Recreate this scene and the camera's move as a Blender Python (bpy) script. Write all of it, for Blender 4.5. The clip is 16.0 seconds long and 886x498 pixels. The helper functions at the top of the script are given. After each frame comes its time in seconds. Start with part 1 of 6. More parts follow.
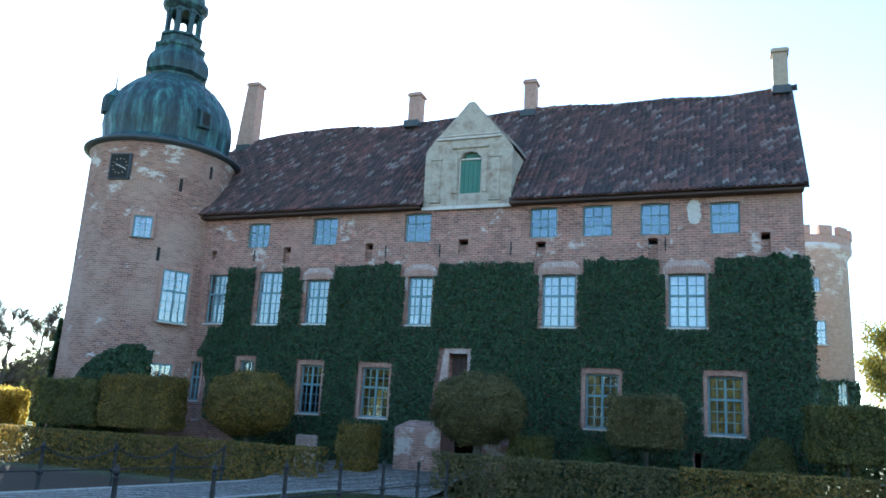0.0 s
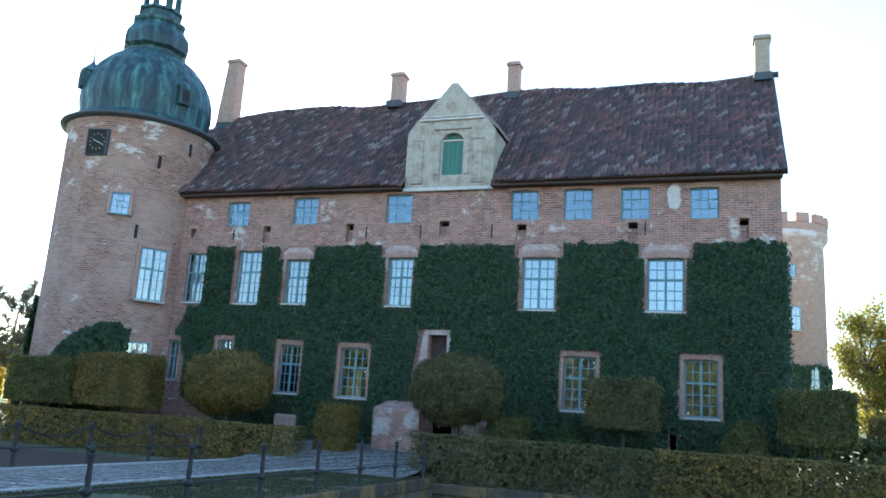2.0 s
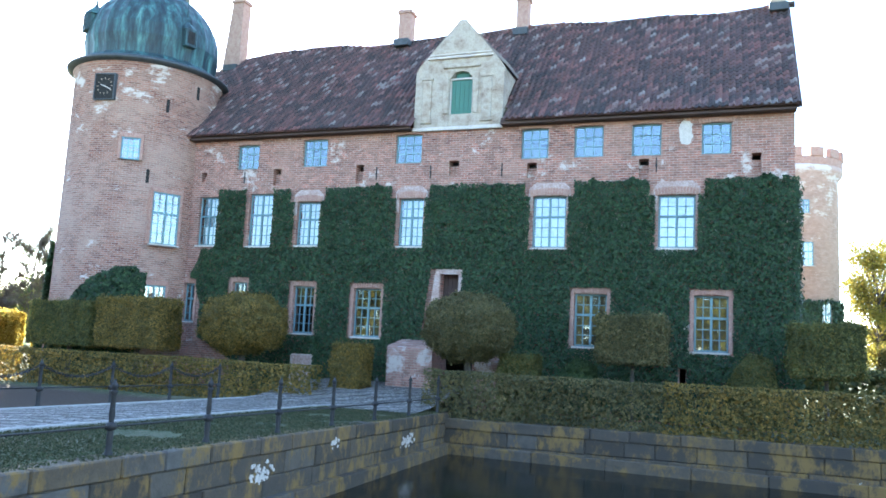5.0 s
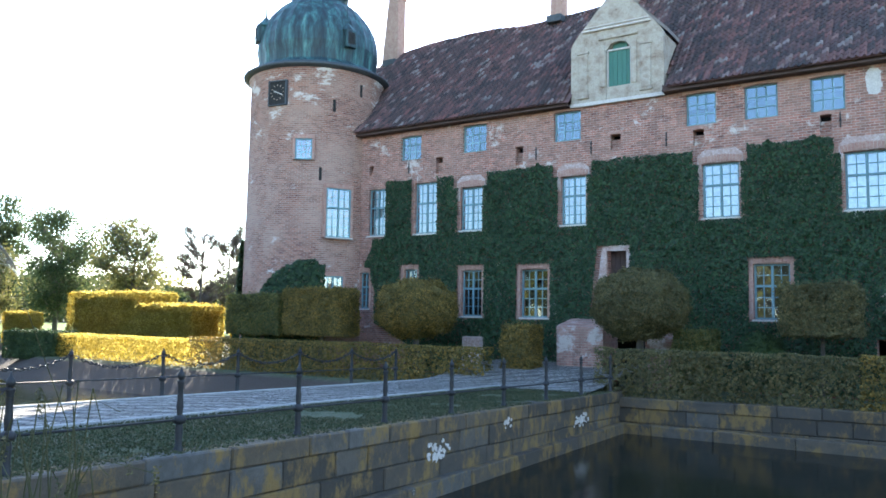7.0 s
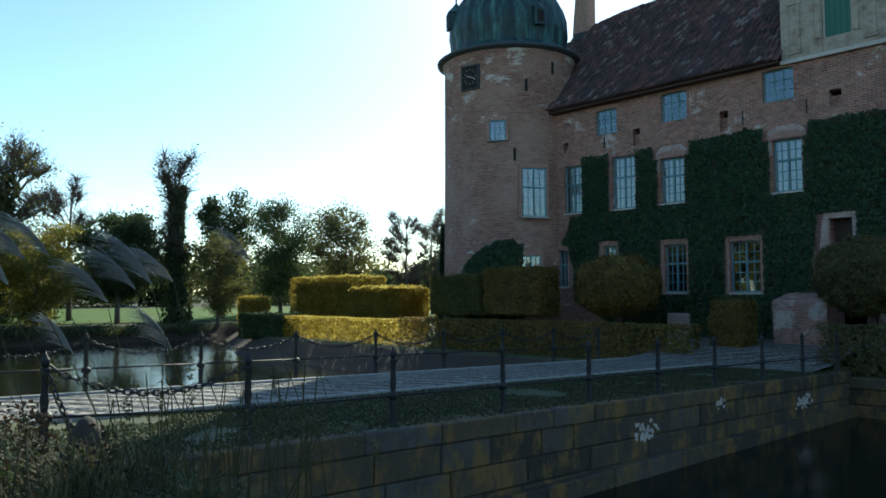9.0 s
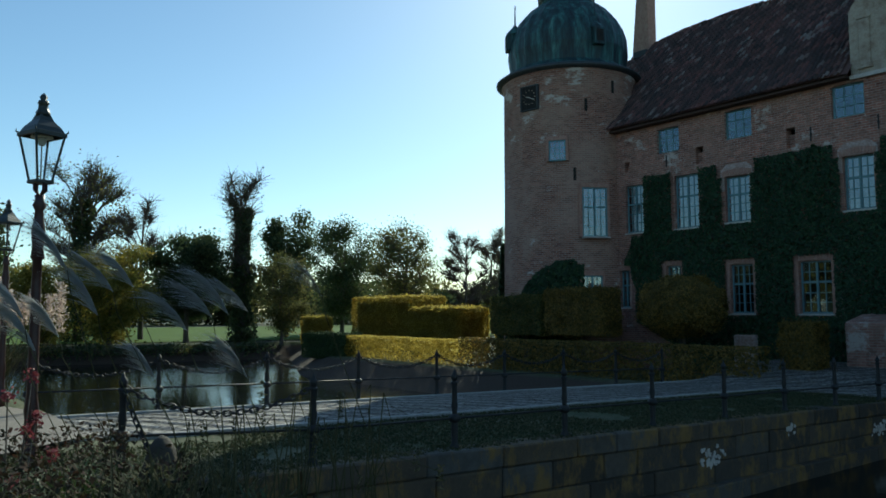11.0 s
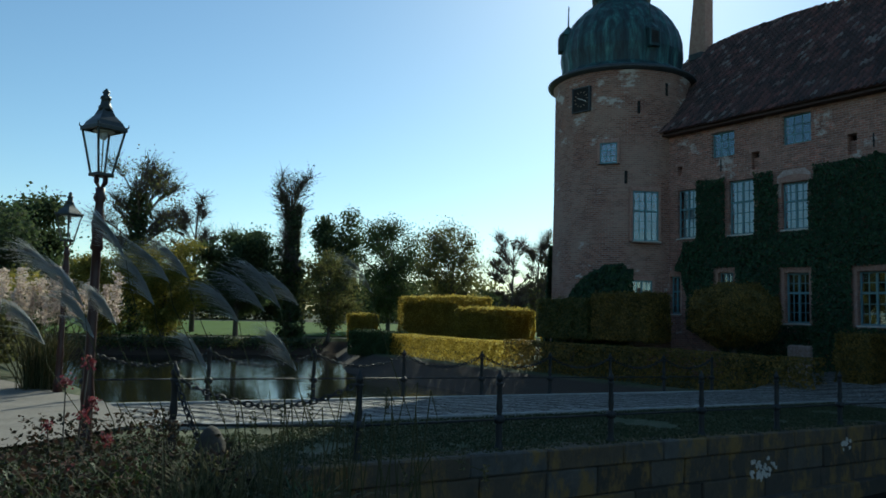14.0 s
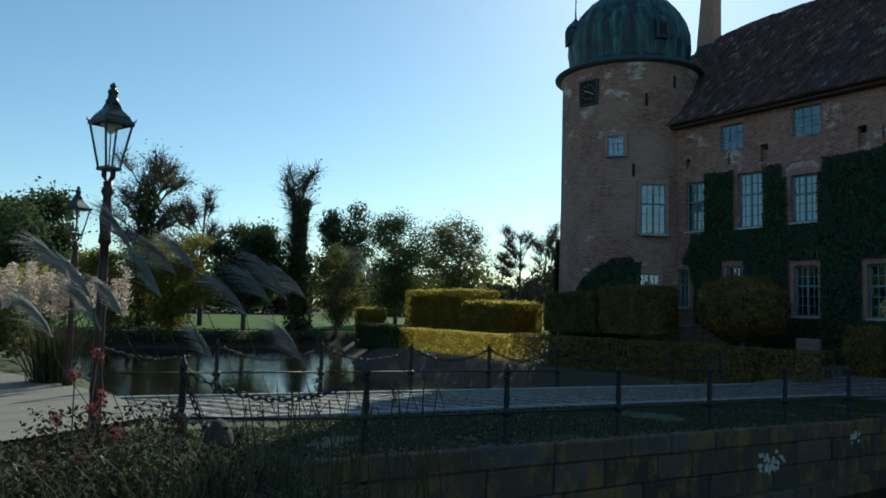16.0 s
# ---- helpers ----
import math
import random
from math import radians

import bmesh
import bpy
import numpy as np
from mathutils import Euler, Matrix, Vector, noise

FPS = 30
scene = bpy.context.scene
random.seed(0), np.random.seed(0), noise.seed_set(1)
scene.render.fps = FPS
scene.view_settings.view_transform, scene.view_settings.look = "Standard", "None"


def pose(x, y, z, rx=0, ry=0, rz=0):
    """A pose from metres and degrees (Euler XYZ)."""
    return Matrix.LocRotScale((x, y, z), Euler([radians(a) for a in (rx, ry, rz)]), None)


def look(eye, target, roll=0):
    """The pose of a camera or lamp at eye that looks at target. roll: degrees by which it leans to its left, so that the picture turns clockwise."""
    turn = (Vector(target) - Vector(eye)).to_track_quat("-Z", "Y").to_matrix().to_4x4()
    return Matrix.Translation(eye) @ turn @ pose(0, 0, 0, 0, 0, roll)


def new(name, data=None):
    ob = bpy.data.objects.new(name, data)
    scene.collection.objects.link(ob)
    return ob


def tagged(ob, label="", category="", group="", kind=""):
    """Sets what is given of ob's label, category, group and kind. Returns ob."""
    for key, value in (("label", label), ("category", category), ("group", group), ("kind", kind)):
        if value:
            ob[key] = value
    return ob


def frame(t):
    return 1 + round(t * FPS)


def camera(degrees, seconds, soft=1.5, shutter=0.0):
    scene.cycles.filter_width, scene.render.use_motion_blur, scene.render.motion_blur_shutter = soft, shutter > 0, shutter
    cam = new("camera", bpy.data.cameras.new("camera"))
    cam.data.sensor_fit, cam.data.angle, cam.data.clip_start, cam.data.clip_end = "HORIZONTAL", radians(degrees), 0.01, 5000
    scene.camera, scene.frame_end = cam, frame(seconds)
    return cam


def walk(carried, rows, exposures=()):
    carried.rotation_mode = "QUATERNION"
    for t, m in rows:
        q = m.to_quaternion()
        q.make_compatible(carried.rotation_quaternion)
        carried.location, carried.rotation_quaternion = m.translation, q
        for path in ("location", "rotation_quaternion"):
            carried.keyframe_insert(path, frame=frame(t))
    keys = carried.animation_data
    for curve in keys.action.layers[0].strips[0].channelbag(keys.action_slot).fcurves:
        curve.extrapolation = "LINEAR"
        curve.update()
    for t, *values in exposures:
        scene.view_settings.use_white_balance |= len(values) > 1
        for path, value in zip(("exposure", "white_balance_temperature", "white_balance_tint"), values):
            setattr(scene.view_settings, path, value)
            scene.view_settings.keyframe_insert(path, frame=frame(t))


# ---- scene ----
# The camera: hand-held on the moat's bank, turning to its left.
cam = camera(59.86, 16.0, soft=1.7, shutter=0.0)
PATH = [
    (0.0, pose(-2.369, -29.336, 2.700, 102.416, -3.136, 20.861)),
    (0.5, pose(-2.370, -29.333, 2.697, 102.238, -3.288, 20.374)),
    (1.0, pose(-2.372, -29.323, 2.695, 101.899, -3.431, 19.684)),
    (1.5, pose(-2.374, -29.318, 2.690, 101.600, -3.583, 19.574)),
    (2.0, pose(-2.376, -29.310, 2.683, 101.171, -3.610, 19.306)),
    (2.5, pose(-2.377, -29.308, 2.675, 100.674, -3.789, 19.373)),
    (3.0, pose(-2.377, -29.306, 2.664, 100.164, -3.483, 19.333)),
    (3.5, pose(-2.376, -29.308, 2.656, 99.486, -3.460, 19.324)),
    (6.0, pose(-2.209, -29.403, 2.586, 95.099, -2.148, 23.739)),
    (6.5, pose(-2.162, -29.362, 2.610, 94.627, -3.394, 29.519)),
    (7.0, pose(-2.135, -29.381, 2.600, 94.955, -0.894, 33.037)),
    (7.5, pose(-2.128, -29.398, 2.588, 95.074, -0.057, 37.774)),
    (8.0, pose(-2.119, -29.393, 2.589, 94.620, -0.096, 42.148)),
    (8.5, pose(-2.121, -29.398, 2.594, 93.614, 0.508, 45.724)),
    (9.0, pose(-2.131, -29.407, 2.609, 93.290, 0.278, 47.770)),
    (11.5, pose(-2.029, -29.522, 2.673, 94.278, -0.395, 53.282)),
    (12.0, pose(-2.038, -29.528, 2.665, 93.489, -1.157, 54.070)),
    (12.5, pose(-2.055, -29.522, 2.666, 93.889, -0.980, 54.361)),
    (13.0, pose(-2.068, -29.520, 2.660, 94.244, -1.911, 54.461)),
    (13.5, pose(-2.072, -29.516, 2.660, 94.537, -1.345, 55.367)),
    (14.0, pose(-2.067, -29.512, 2.657, 94.748, -1.432, 55.588)),
    (14.5, pose(-2.068, -29.510, 2.655, 94.764, -1.427, 55.534)),
    (15.0, pose(-2.071, -29.508, 2.657, 94.717, -1.369, 55.626)),
    (15.5, pose(-2.072, -29.507, 2.649, 94.458, -1.534, 56.223)),
    (16.0, pose(-2.075, -29.504, 2.650, 94.272, -1.369, 56.126)),
]
walk(cam, PATH, exposures=[(0.0, 1.92, 6100, 1), (3.5, 2.48, 6450, 6), (6.0, 3.0, 6500, 8), (6.5, 2.9, 6500, 8), (7.0, 2.45, 6500, 8), (8.0, 1.45, 6500, 4), (9.0, 0.42, 6250, -6), (11.5, -0.25, 6100, -9), (12.5, -0.3, 6050, -9), (16.0, -0.35, 6050, -9)])

# ---- light ----
SUN_YAW, SUN_UP = 39.5, 28.5
world = bpy.data.worlds.new("sky")
scene.world = world
world.use_nodes = True
wn = world.node_tree
sky = wn.nodes.new("ShaderNodeTexSky")
sky.sky_type = "NISHITA"
sky.sun_disc = False
sky.sun_elevation = radians(SUN_UP)
sky.sun_rotation = radians(-SUN_YAW)
sky.air_density, sky.dust_density, sky.ozone_density = 1.0, 0.25, 3.0
bg = wn.nodes["Background"]
bg.inputs["Strength"].default_value = 0.15
wn.links.new(sky.outputs[0], bg.inputs["Color"])
sun = new("sun", bpy.data.lights.new("sun", "SUN"))
sun.data.energy, sun.data.angle, sun.data.color = 5.0, radians(0.53), (1.0, 0.91, 0.78)
a, e = radians(SUN_YAW), radians(SUN_UP)
to_sun = Vector((-math.sin(a) * math.cos(e), math.cos(a) * math.cos(e), math.sin(e)))
sun.matrix_world = look(to_sun * 80, (0, 0, 0))


# ---- materials ----
class Mat:
    """A small node builder round one Principled shader."""

    def __init__(self, name, rough=0.8, metal=0.0, color=(0.5, 0.5, 0.5)):
        self.m = bpy.data.materials.new(name)
        self.m.use_nodes = True
        self.t = self.m.node_tree
        self.b = self.t.nodes["Principled BSDF"]
        self.b.inputs["Roughness"].default_value = rough
        self.b.inputs["Metallic"].default_value = metal
        self.b.inputs["Base Color"].default_value = (*color, 1)
        self.c = self.n("ShaderNodeTexCoord").outputs["Object"]
        self.heights = []

    def n(self, kind, **inp):
        node = self.t.nodes.new(kind)
        for k, v in inp.items():
            self.put(node.inputs[k.replace("_", " ")], v)
        return node

    def put(self, sock, v):
        if isinstance(v, bpy.types.NodeSocket):
            self.t.links.new(v, sock)
        else:
            sock.default_value = v

    def coords(self, world=False, scale=(1, 1, 1), rot=(0, 0, 0)):
        src = self.n("ShaderNodeNewGeometry").outputs["Position"] if world else self.c
        mp = self.n("ShaderNodeMapping", Vector=src)
        mp.inputs["Scale"].default_value = scale
        mp.inputs["Rotation"].default_value = [radians(r) for r in rot]
        return mp.outputs[0]

    def noise(self, scale, detail=4, rough=0.6, vec=None):
        return self.n("ShaderNodeTexNoise", Vector=vec or self.c, Scale=scale, Detail=detail, Roughness=rough).outputs["Fac"]

    def voronoi(self, scale, vec=None, feature="F1"):
        v = self.t.nodes.new("ShaderNodeTexVoronoi")
        v.feature = feature
        self.put(v.inputs["Vector"], vec or self.c)
        v.inputs["Scale"].default_value = scale
        return v

    def ramp(self, fac, *stops):
        r = self.n("ShaderNodeValToRGB", Fac=fac)
        el = r.color_ramp.elements
        while len(el) < len(stops):
            el.new(0.5)
        for x, (p, c) in zip(el, stops):
            x.position, x.color = p, (*c, 1) if len(c) == 3 else c
        return r.outputs[0]

    def step(self, fac, lo, hi):
        r = self.n("ShaderNodeMapRange", Value=fac)
        r.inputs["From Min"].default_value, r.inputs["From Max"].default_value = lo, hi
        return r.outputs[0]

    def mix(self, fac, a, b, kind="MIX"):
        x = self.t.nodes.new("ShaderNodeMix")
        x.data_type, x.blend_type = "RGBA", kind
        self.put(x.inputs[0], fac)
        for s, v in ((x.inputs[6], a), (x.inputs[7], b)):
            self.put(s, v if isinstance(v, bpy.types.NodeSocket) else (*v, 1))
        return x.outputs[2]

    def color(self, v):
        self.put(self.b.inputs["Base Color"], v)
        return self

    def bump(self, h, strength=0.4, dist=0.02):
        x = self.n("ShaderNodeBump", Height=h)
        x.inputs["Strength"].default_value, x.inputs["Distance"].default_value = strength, dist
        if self.heights:
            self.t.links.new(self.heights[-1], x.inputs["Normal"])
        self.heights.append(x.outputs[0])
        self.t.links.new(x.outputs[0], self.b.inputs["Normal"])
        return self

    def island(self):
        return self.n("ShaderNodeNewGeometry").outputs["Random Per Island"]

    def own(self):
        return self.n("ShaderNodeObjectInfo").outputs["Random"]


def brick_material(name, axis_rot, plaster=0.5, base=((0.15, 0.046, 0.033), (0.39, 0.145, 0.098))):
    m = Mat(name, 0.9)
    v = m.coords(world=True, rot=axis_rot)
    bt = m.n("ShaderNodeTexBrick", Vector=v)
    bt.offset = 0.5
    for k, x in (("Scale", 1.0), ("Mortar Size", 0.014), ("Brick Width", 0.28), ("Row Height", 0.095), ("Bias", 0.0), ("Mortar Smooth", 0.3)):
        bt.inputs[k].default_value = x
    bt.inputs["Color1"].default_value = (*base[0], 1)
    bt.inputs["Color2"].default_value = (*base[1], 1)
    bt.inputs["Mortar"].default_value = (0.40, 0.31, 0.26, 1)
    big = m.noise(0.5, 6, 0.65, v)
    mid = m.noise(2.6, 5, 0.7, v)
    col = m.mix(m.step(mid, 0.35, 0.7), bt.outputs["Color"], (0.28, 0.17, 0.13), "MIX")
    col = m.mix(0.62, bt.outputs["Color"], col)
    hot = m.voronoi(5.5, m.coords(world=True, rot=axis_rot, scale=(0.7, 2.0, 1))).outputs["Color"]
    col = m.mix(0.35, col, m.mix(1.0, col, m.ramp(hot, (0.1, (0.25, 0.2, 0.2)), (0.5, (1, 1, 1)), (0.9, (1.9, 1.6, 1.5))), "MULTIPLY"))
    col = m.mix(m.step(big, 0.42, 0.66), col, m.mix(0.45, col, (0.46, 0.27, 0.20)))
    lime = m.noise(0.9, 8, 0.72, m.coords(world=True, rot=axis_rot, scale=(0.8, 1.5, 1)))
    col = m.mix(m.step(lime, 0.605 - 0.08 * plaster, 0.665 - 0.08 * plaster), col, (0.56, 0.47, 0.41))
    dark = m.noise(1.4, 7, 0.7, m.coords(world=True, rot=axis_rot, scale=(2.2, 0.5, 1)))
    col = m.mix(m.step(dark, 0.58, 0.75), col, m.mix(0.55, col, (0.13, 0.10, 0.09)))
    m.color(col).bump(bt.outputs["Fac"], -0.5, 0.015).bump(m.noise(14, 5, 0.7, v), 0.35, 0.02)
    return m.m


BRICK = brick_material("old_red_brick", (90, 0, 0), 0.45)
PIER_FRONT = brick_material("limewashed_brick", (90, 0, 0), 0.55, ((0.22, 0.09, 0.07), (0.44, 0.23, 0.18)))
PIER_SIDE = brick_material("limewashed_brick_side", (90, 0, 90), 0.55, ((0.22, 0.09, 0.07), (0.44, 0.23, 0.18)))
BRICK_SIDE = brick_material("old_red_brick_side", (90, 0, 90), 0.3)


def round_brick(name, base, plaster):
    """Brick courses that run round an upright axis at the object's origin."""
    m = Mat(name, 0.9)
    s = m.n("ShaderNodeSeparateXYZ", Vector=m.c)
    ang = m.t.nodes.new("ShaderNodeMath")
    ang.operation = "ARCTAN2"
    m.put(ang.inputs[0], s.outputs["X"])
    m.put(ang.inputs[1], s.outputs["Y"])
    arc = m.t.nodes.new("ShaderNodeMath")
    arc.operation = "MULTIPLY"
    m.put(arc.inputs[0], ang.outputs[0])
    arc.inputs[1].default_value = 3.4
    v = m.n("ShaderNodeCombineXYZ", X=arc.outputs[0], Y=s.outputs["Z"]).outputs[0]
    bt = m.n("ShaderNodeTexBrick", Vector=v)
    for k, x in (("Scale", 1.0), ("Mortar Size", 0.011), ("Brick Width", 0.28), ("Row Height", 0.095), ("Bias", 0.0), ("Mortar Smooth", 0.3)):
        bt.inputs[k].default_value = x
    bt.inputs["Color1"].default_value = (*base[0], 1)
    bt.inputs["Color2"].default_value = (*base[1], 1)
    bt.inputs["Mortar"].default_value = (0.40, 0.32, 0.26, 1)
    mp = m.n("ShaderNodeMapping", Vector=v)
    mp.inputs["Scale"].default_value = (0.7, 1.4, 1)
    lime = m.noise(0.8, 8, 0.7, mp.outputs[0])
    up = m.step(s.outputs["Z"], 11.0, 15.0)
    lift = m.t.nodes.new("ShaderNodeMath")
    lift.operation = "MULTIPLY_ADD"
    m.put(lift.inputs[0], up)
    lift.inputs[1].default_value = 0.10
    m.put(lift.inputs[2], lime)
    col = m.mix(m.step(m.noise(2.4, 6, 0.7, v), 0.4, 0.7), bt.outputs["Color"], m.mix(0.5, bt.outputs["Color"], (0.25, 0.15, 0.12)))
    col = m.mix(m.step(m.noise(0.45, 5, 0.6, v), 0.42, 0.62), col, m.mix(0.5, col, (0.46, 0.31, 0.24)))
    col = m.mix(m.step(lift.outputs[0], 0.66 - 0.08 * plaster, 0.72 - 0.08 * plaster), col, (0.60, 0.53, 0.47))
    m.color(col).bump(bt.outputs["Fac"], -0.5, 0.015).bump(m.noise(12, 5, 0.7, v), 0.35, 0.02)
    return m.m


TOWER_BRICK = round_brick("tower_brick", ((0.16, 0.056, 0.04), (0.39, 0.175, 0.12)), 0.6)
PALE_BRICK = round_brick("pale_turret_brick", ((0.42, 0.27, 0.21), (0.54, 0.39, 0.32)), 0.6)


def mottled(name, colors, rough=0.85, scale=6.0, fine=40.0, bump=0.3, dist=0.02, metal=0.0, world=True, stretch=(1, 1, 1)):
    m = Mat(name, rough, metal)
    v = m.coords(world=world, scale=stretch)
    k = len(colors) - 1
    col = m.ramp(m.noise(scale, 6, 0.7, v), *[(0.3 + 0.4 * i / k, c) for i, c in enumerate(colors)])
    col = m.mix(0.35, col, m.ramp(m.noise(fine, 4, 0.6, v), (0.3, [c * 0.55 for c in colors[0]]), (0.7, [min(1, c * 1.25) for c in colors[-1]])))
    m.color(col).bump(m.noise(fine, 5, 0.7, v), bump, dist).bump(m.noise(scale, 5, 0.6, v), bump, dist * 2)
    return m.m


PLASTER = mottled("weathered_plaster", [(0.20, 0.13, 0.09), (0.40, 0.33, 0.26), (0.54, 0.48, 0.39), (0.33, 0.25, 0.19)], 0.9, 2.2, 18, 0.5)
STONE_TRIM = mottled("pale_trim", [(0.42, 0.36, 0.31), (0.58, 0.51, 0.45), (0.66, 0.6, 0.54)], 0.9, 3.5, 30, 0.35)
ARCH_BRICK = mottled("arch_brick", [(0.30, 0.13, 0.10), (0.42, 0.22, 0.16), (0.5, 0.34, 0.28)], 0.9, 7, 30, 0.4)
PINK_WALL = mottled("flaking_limewash", [(0.30, 0.15, 0.115), (0.40, 0.24, 0.19), (0.5, 0.36, 0.31), (0.60, 0.53, 0.49)], 0.92, 1.7, 16, 0.5, 0.03)
FRAME_BLUE = mottled("blue_green_window_paint", [(0.11, 0.20, 0.22), (0.17, 0.28, 0.30)], 0.55, 5, 50, 0.15)
FRAME_DARK = mottled("dark_window_paint", [(0.10, 0.19, 0.21), (0.16, 0.27, 0.29)], 0.55, 5, 50, 0.15)
DOOR_GREEN = mottled("green_door_paint", [(0.035, 0.13, 0.095), (0.06, 0.19, 0.14)], 0.6, 4, 60, 0.2, stretch=(6, 6, 0.6))
CHIMNEY = mottled("chimney_brick", [(0.30, 0.15, 0.11), (0.42, 0.24, 0.18), (0.48, 0.33, 0.26)], 0.9, 5, 26, 0.4)
CHIMNEY_PALE = mottled("pale_chimney_brick", [(0.28, 0.19, 0.13), (0.40, 0.30, 0.21), (0.46, 0.37, 0.28)], 0.9, 5, 26, 0.4)
LEAD = mottled("dark_lead", [(0.03, 0.035, 0.04), (0.07, 0.08, 0.085)], 0.6, 3, 20, 0.2)
EAVE = mottled("dark_eave_wood", [(0.05, 0.028, 0.022), (0.09, 0.05, 0.04)], 0.75, 3, 30, 0.3)
IRON = mottled("black_iron", [(0.008, 0.009, 0.011), (0.022, 0.02, 0.02)], 0.6, 8, 60, 0.3, 0.004)
LAMP_PAINT = mottled("dark_red_lamp_paint", [(0.03, 0.009, 0.008), (0.06, 0.017, 0.014)], 0.42, 6, 60, 0.2, 0.003)
COPPER_DARK = mottled("dark_bronze_sheet", [(0.02, 0.022, 0.02), (0.04, 0.05, 0.045)], 0.4, 6, 40, 0.2, 0.004)
BARK = mottled("bark", [(0.035, 0.028, 0.022), (0.09, 0.075, 0.06), (0.14, 0.12, 0.1)], 0.95, 4, 30, 0.7, 0.03, stretch=(1, 1, 0.25))
EARTH = mottled("brown_bank_earth", [(0.07, 0.045, 0.03), (0.14, 0.09, 0.06), (0.2, 0.14, 0.1)], 0.95, 1.5, 14, 0.6, 0.05)
# Near-black: the shade inside openings put into the colour; also the clock's dial.
NEAR_BLACK = mottled("near_black", [(0.012, 0.011, 0.01), (0.03, 0.027, 0.024)], 0.95, 2, 10, 0.2)
# Behind panes: pale for reflected sky, ochre for reflected trees; pale also in lamps.
PALE_GREY = mottled("pale_grey", [(0.45, 0.46, 0.46), (0.62, 0.62, 0.6)], 0.9, 1.5, 10, 0.2)
OCHRE = mottled("ochre_backing", [(0.10, 0.08, 0.05), (0.17, 0.14, 0.1)], 0.9, 1.5, 10, 0.2)


def copper():
    m = Mat("verdigris_copper", 0.6, 0.0)
    v = m.coords(scale=(2.6, 2.6, 0.3))
    col = m.ramp(m.noise(1.1, 7, 0.7, v), (0.38, (0.008, 0.018, 0.024)), (0.50, (0.018, 0.05, 0.055)), (0.60, (0.045, 0.13, 0.125)), (0.72, (0.13, 0.28, 0.24)))
    col = m.mix(m.step(m.noise(5, 6, 0.7, v), 0.5, 0.7), col, m.mix(0.6, col, (0.03, 0.04, 0.04)))
    m.color(col).bump(m.noise(9, 5, 0.6), 0.25, 0.02)
    return m.m


COPPER = copper()


def glass():
    m = Mat("window_glass", 0.03)
    gl = m.n("ShaderNodeBsdfGlossy", Color=(0.60, 0.74, 0.84, 1), Roughness=0.02)
    tr = m.n("ShaderNodeBsdfTransparent")
    lw = m.n("ShaderNodeFresnel", IOR=2.1)
    nb = m.n("ShaderNodeBump", Height=m.noise(2.2, 2, 0.5, m.coords(world=True)), Strength=0.03, Distance=0.05)
    m.put(gl.inputs["Normal"], nb.outputs[0])
    mix = m.n("ShaderNodeMixShader", Fac=m.step(lw.outputs[0], -0.12, 1.0))
    m.t.links.new(tr.outputs[0], mix.inputs[1])
    m.t.links.new(gl.outputs[0], mix.inputs[2])
    m.t.links.new(mix.outputs[0], m.t.nodes["Material Output"].inputs["Surface"])
    return m.m


GLASS = glass()


def clear_glass():
    m = Mat("lantern_glass", 0.05)
    gl = m.n("ShaderNodeBsdfGlossy", Color=(1, 1, 1, 1), Roughness=0.05)
    tr = m.n("ShaderNodeBsdfTransparent", Color=(0.97, 0.98, 0.98, 1))
    mix = m.n("ShaderNodeMixShader", Fac=0.07)
    m.t.links.new(tr.outputs[0], mix.inputs[1])
    m.t.links.new(gl.outputs[0], mix.inputs[2])
    m.t.links.new(mix.outputs[0], m.t.nodes["Material Output"].inputs["Surface"])
    return m.m


LANTERN_GLASS = clear_glass()


def tile_material():
    m = Mat("old_clay_pantile", 0.85)
    r = m.own()
    isl = m.island()
    mixr = m.t.nodes.new("ShaderNodeMath")
    mixr.operation = "ADD"
    m.put(mixr.inputs[0], r)
    m.put(mixr.inputs[1], isl)
    fr = m.t.nodes.new("ShaderNodeMath")
    fr.operation = "FRACT"
    m.put(fr.inputs[0], mixr.outputs[0])
    col = m.ramp(fr.outputs[0], (0.0, (0.038, 0.026, 0.024)), (0.35, (0.085, 0.047, 0.042)), (0.7, (0.145, 0.07, 0.058)), (0.88, (0.21, 0.085, 0.068)), (1.0, (0.28, 0.24, 0.21)))
    v = m.coords(world=True)
    col = m.mix(m.step(m.noise(0.5, 6, 0.7, v), 0.4, 0.65), col, m.mix(0.55, col, (0.05, 0.042, 0.038)))
    col = m.mix(m.step(m.noise(11, 6, 0.8, v), 0.62, 0.72), col, (0.27, 0.25, 0.22))
    m.color(col).bump(m.noise(30, 4, 0.7, v), 0.3, 0.01)
    return m.m


TILE = tile_material()


def leaf(name, colors, rough=0.55, trans=0.35, clump=0.5, scale=1.2):
    """Leaf colour that varies from leaf to leaf and from clump to clump; some light passes through."""
    m = Mat(name, rough)
    k = len(colors) - 1
    col = m.ramp(m.island(), *[(i / k, c) for i, c in enumerate(colors)])
    v = m.coords(world=True)
    col = m.mix(m.step(m.noise(scale, 5, 0.6, v), 0.4, 0.65), col, m.mix(clump, col, colors[0]))
    m.color(col)
    tl = m.n("ShaderNodeBsdfTranslucent", Color=col)
    mix = m.n("ShaderNodeMixShader", Fac=trans)
    m.t.links.new(m.b.outputs[0], mix.inputs[1])
    m.t.links.new(tl.outputs[0], mix.inputs[2])
    m.t.links.new(mix.outputs[0], m.t.nodes["Material Output"].inputs["Surface"])
    return m.m


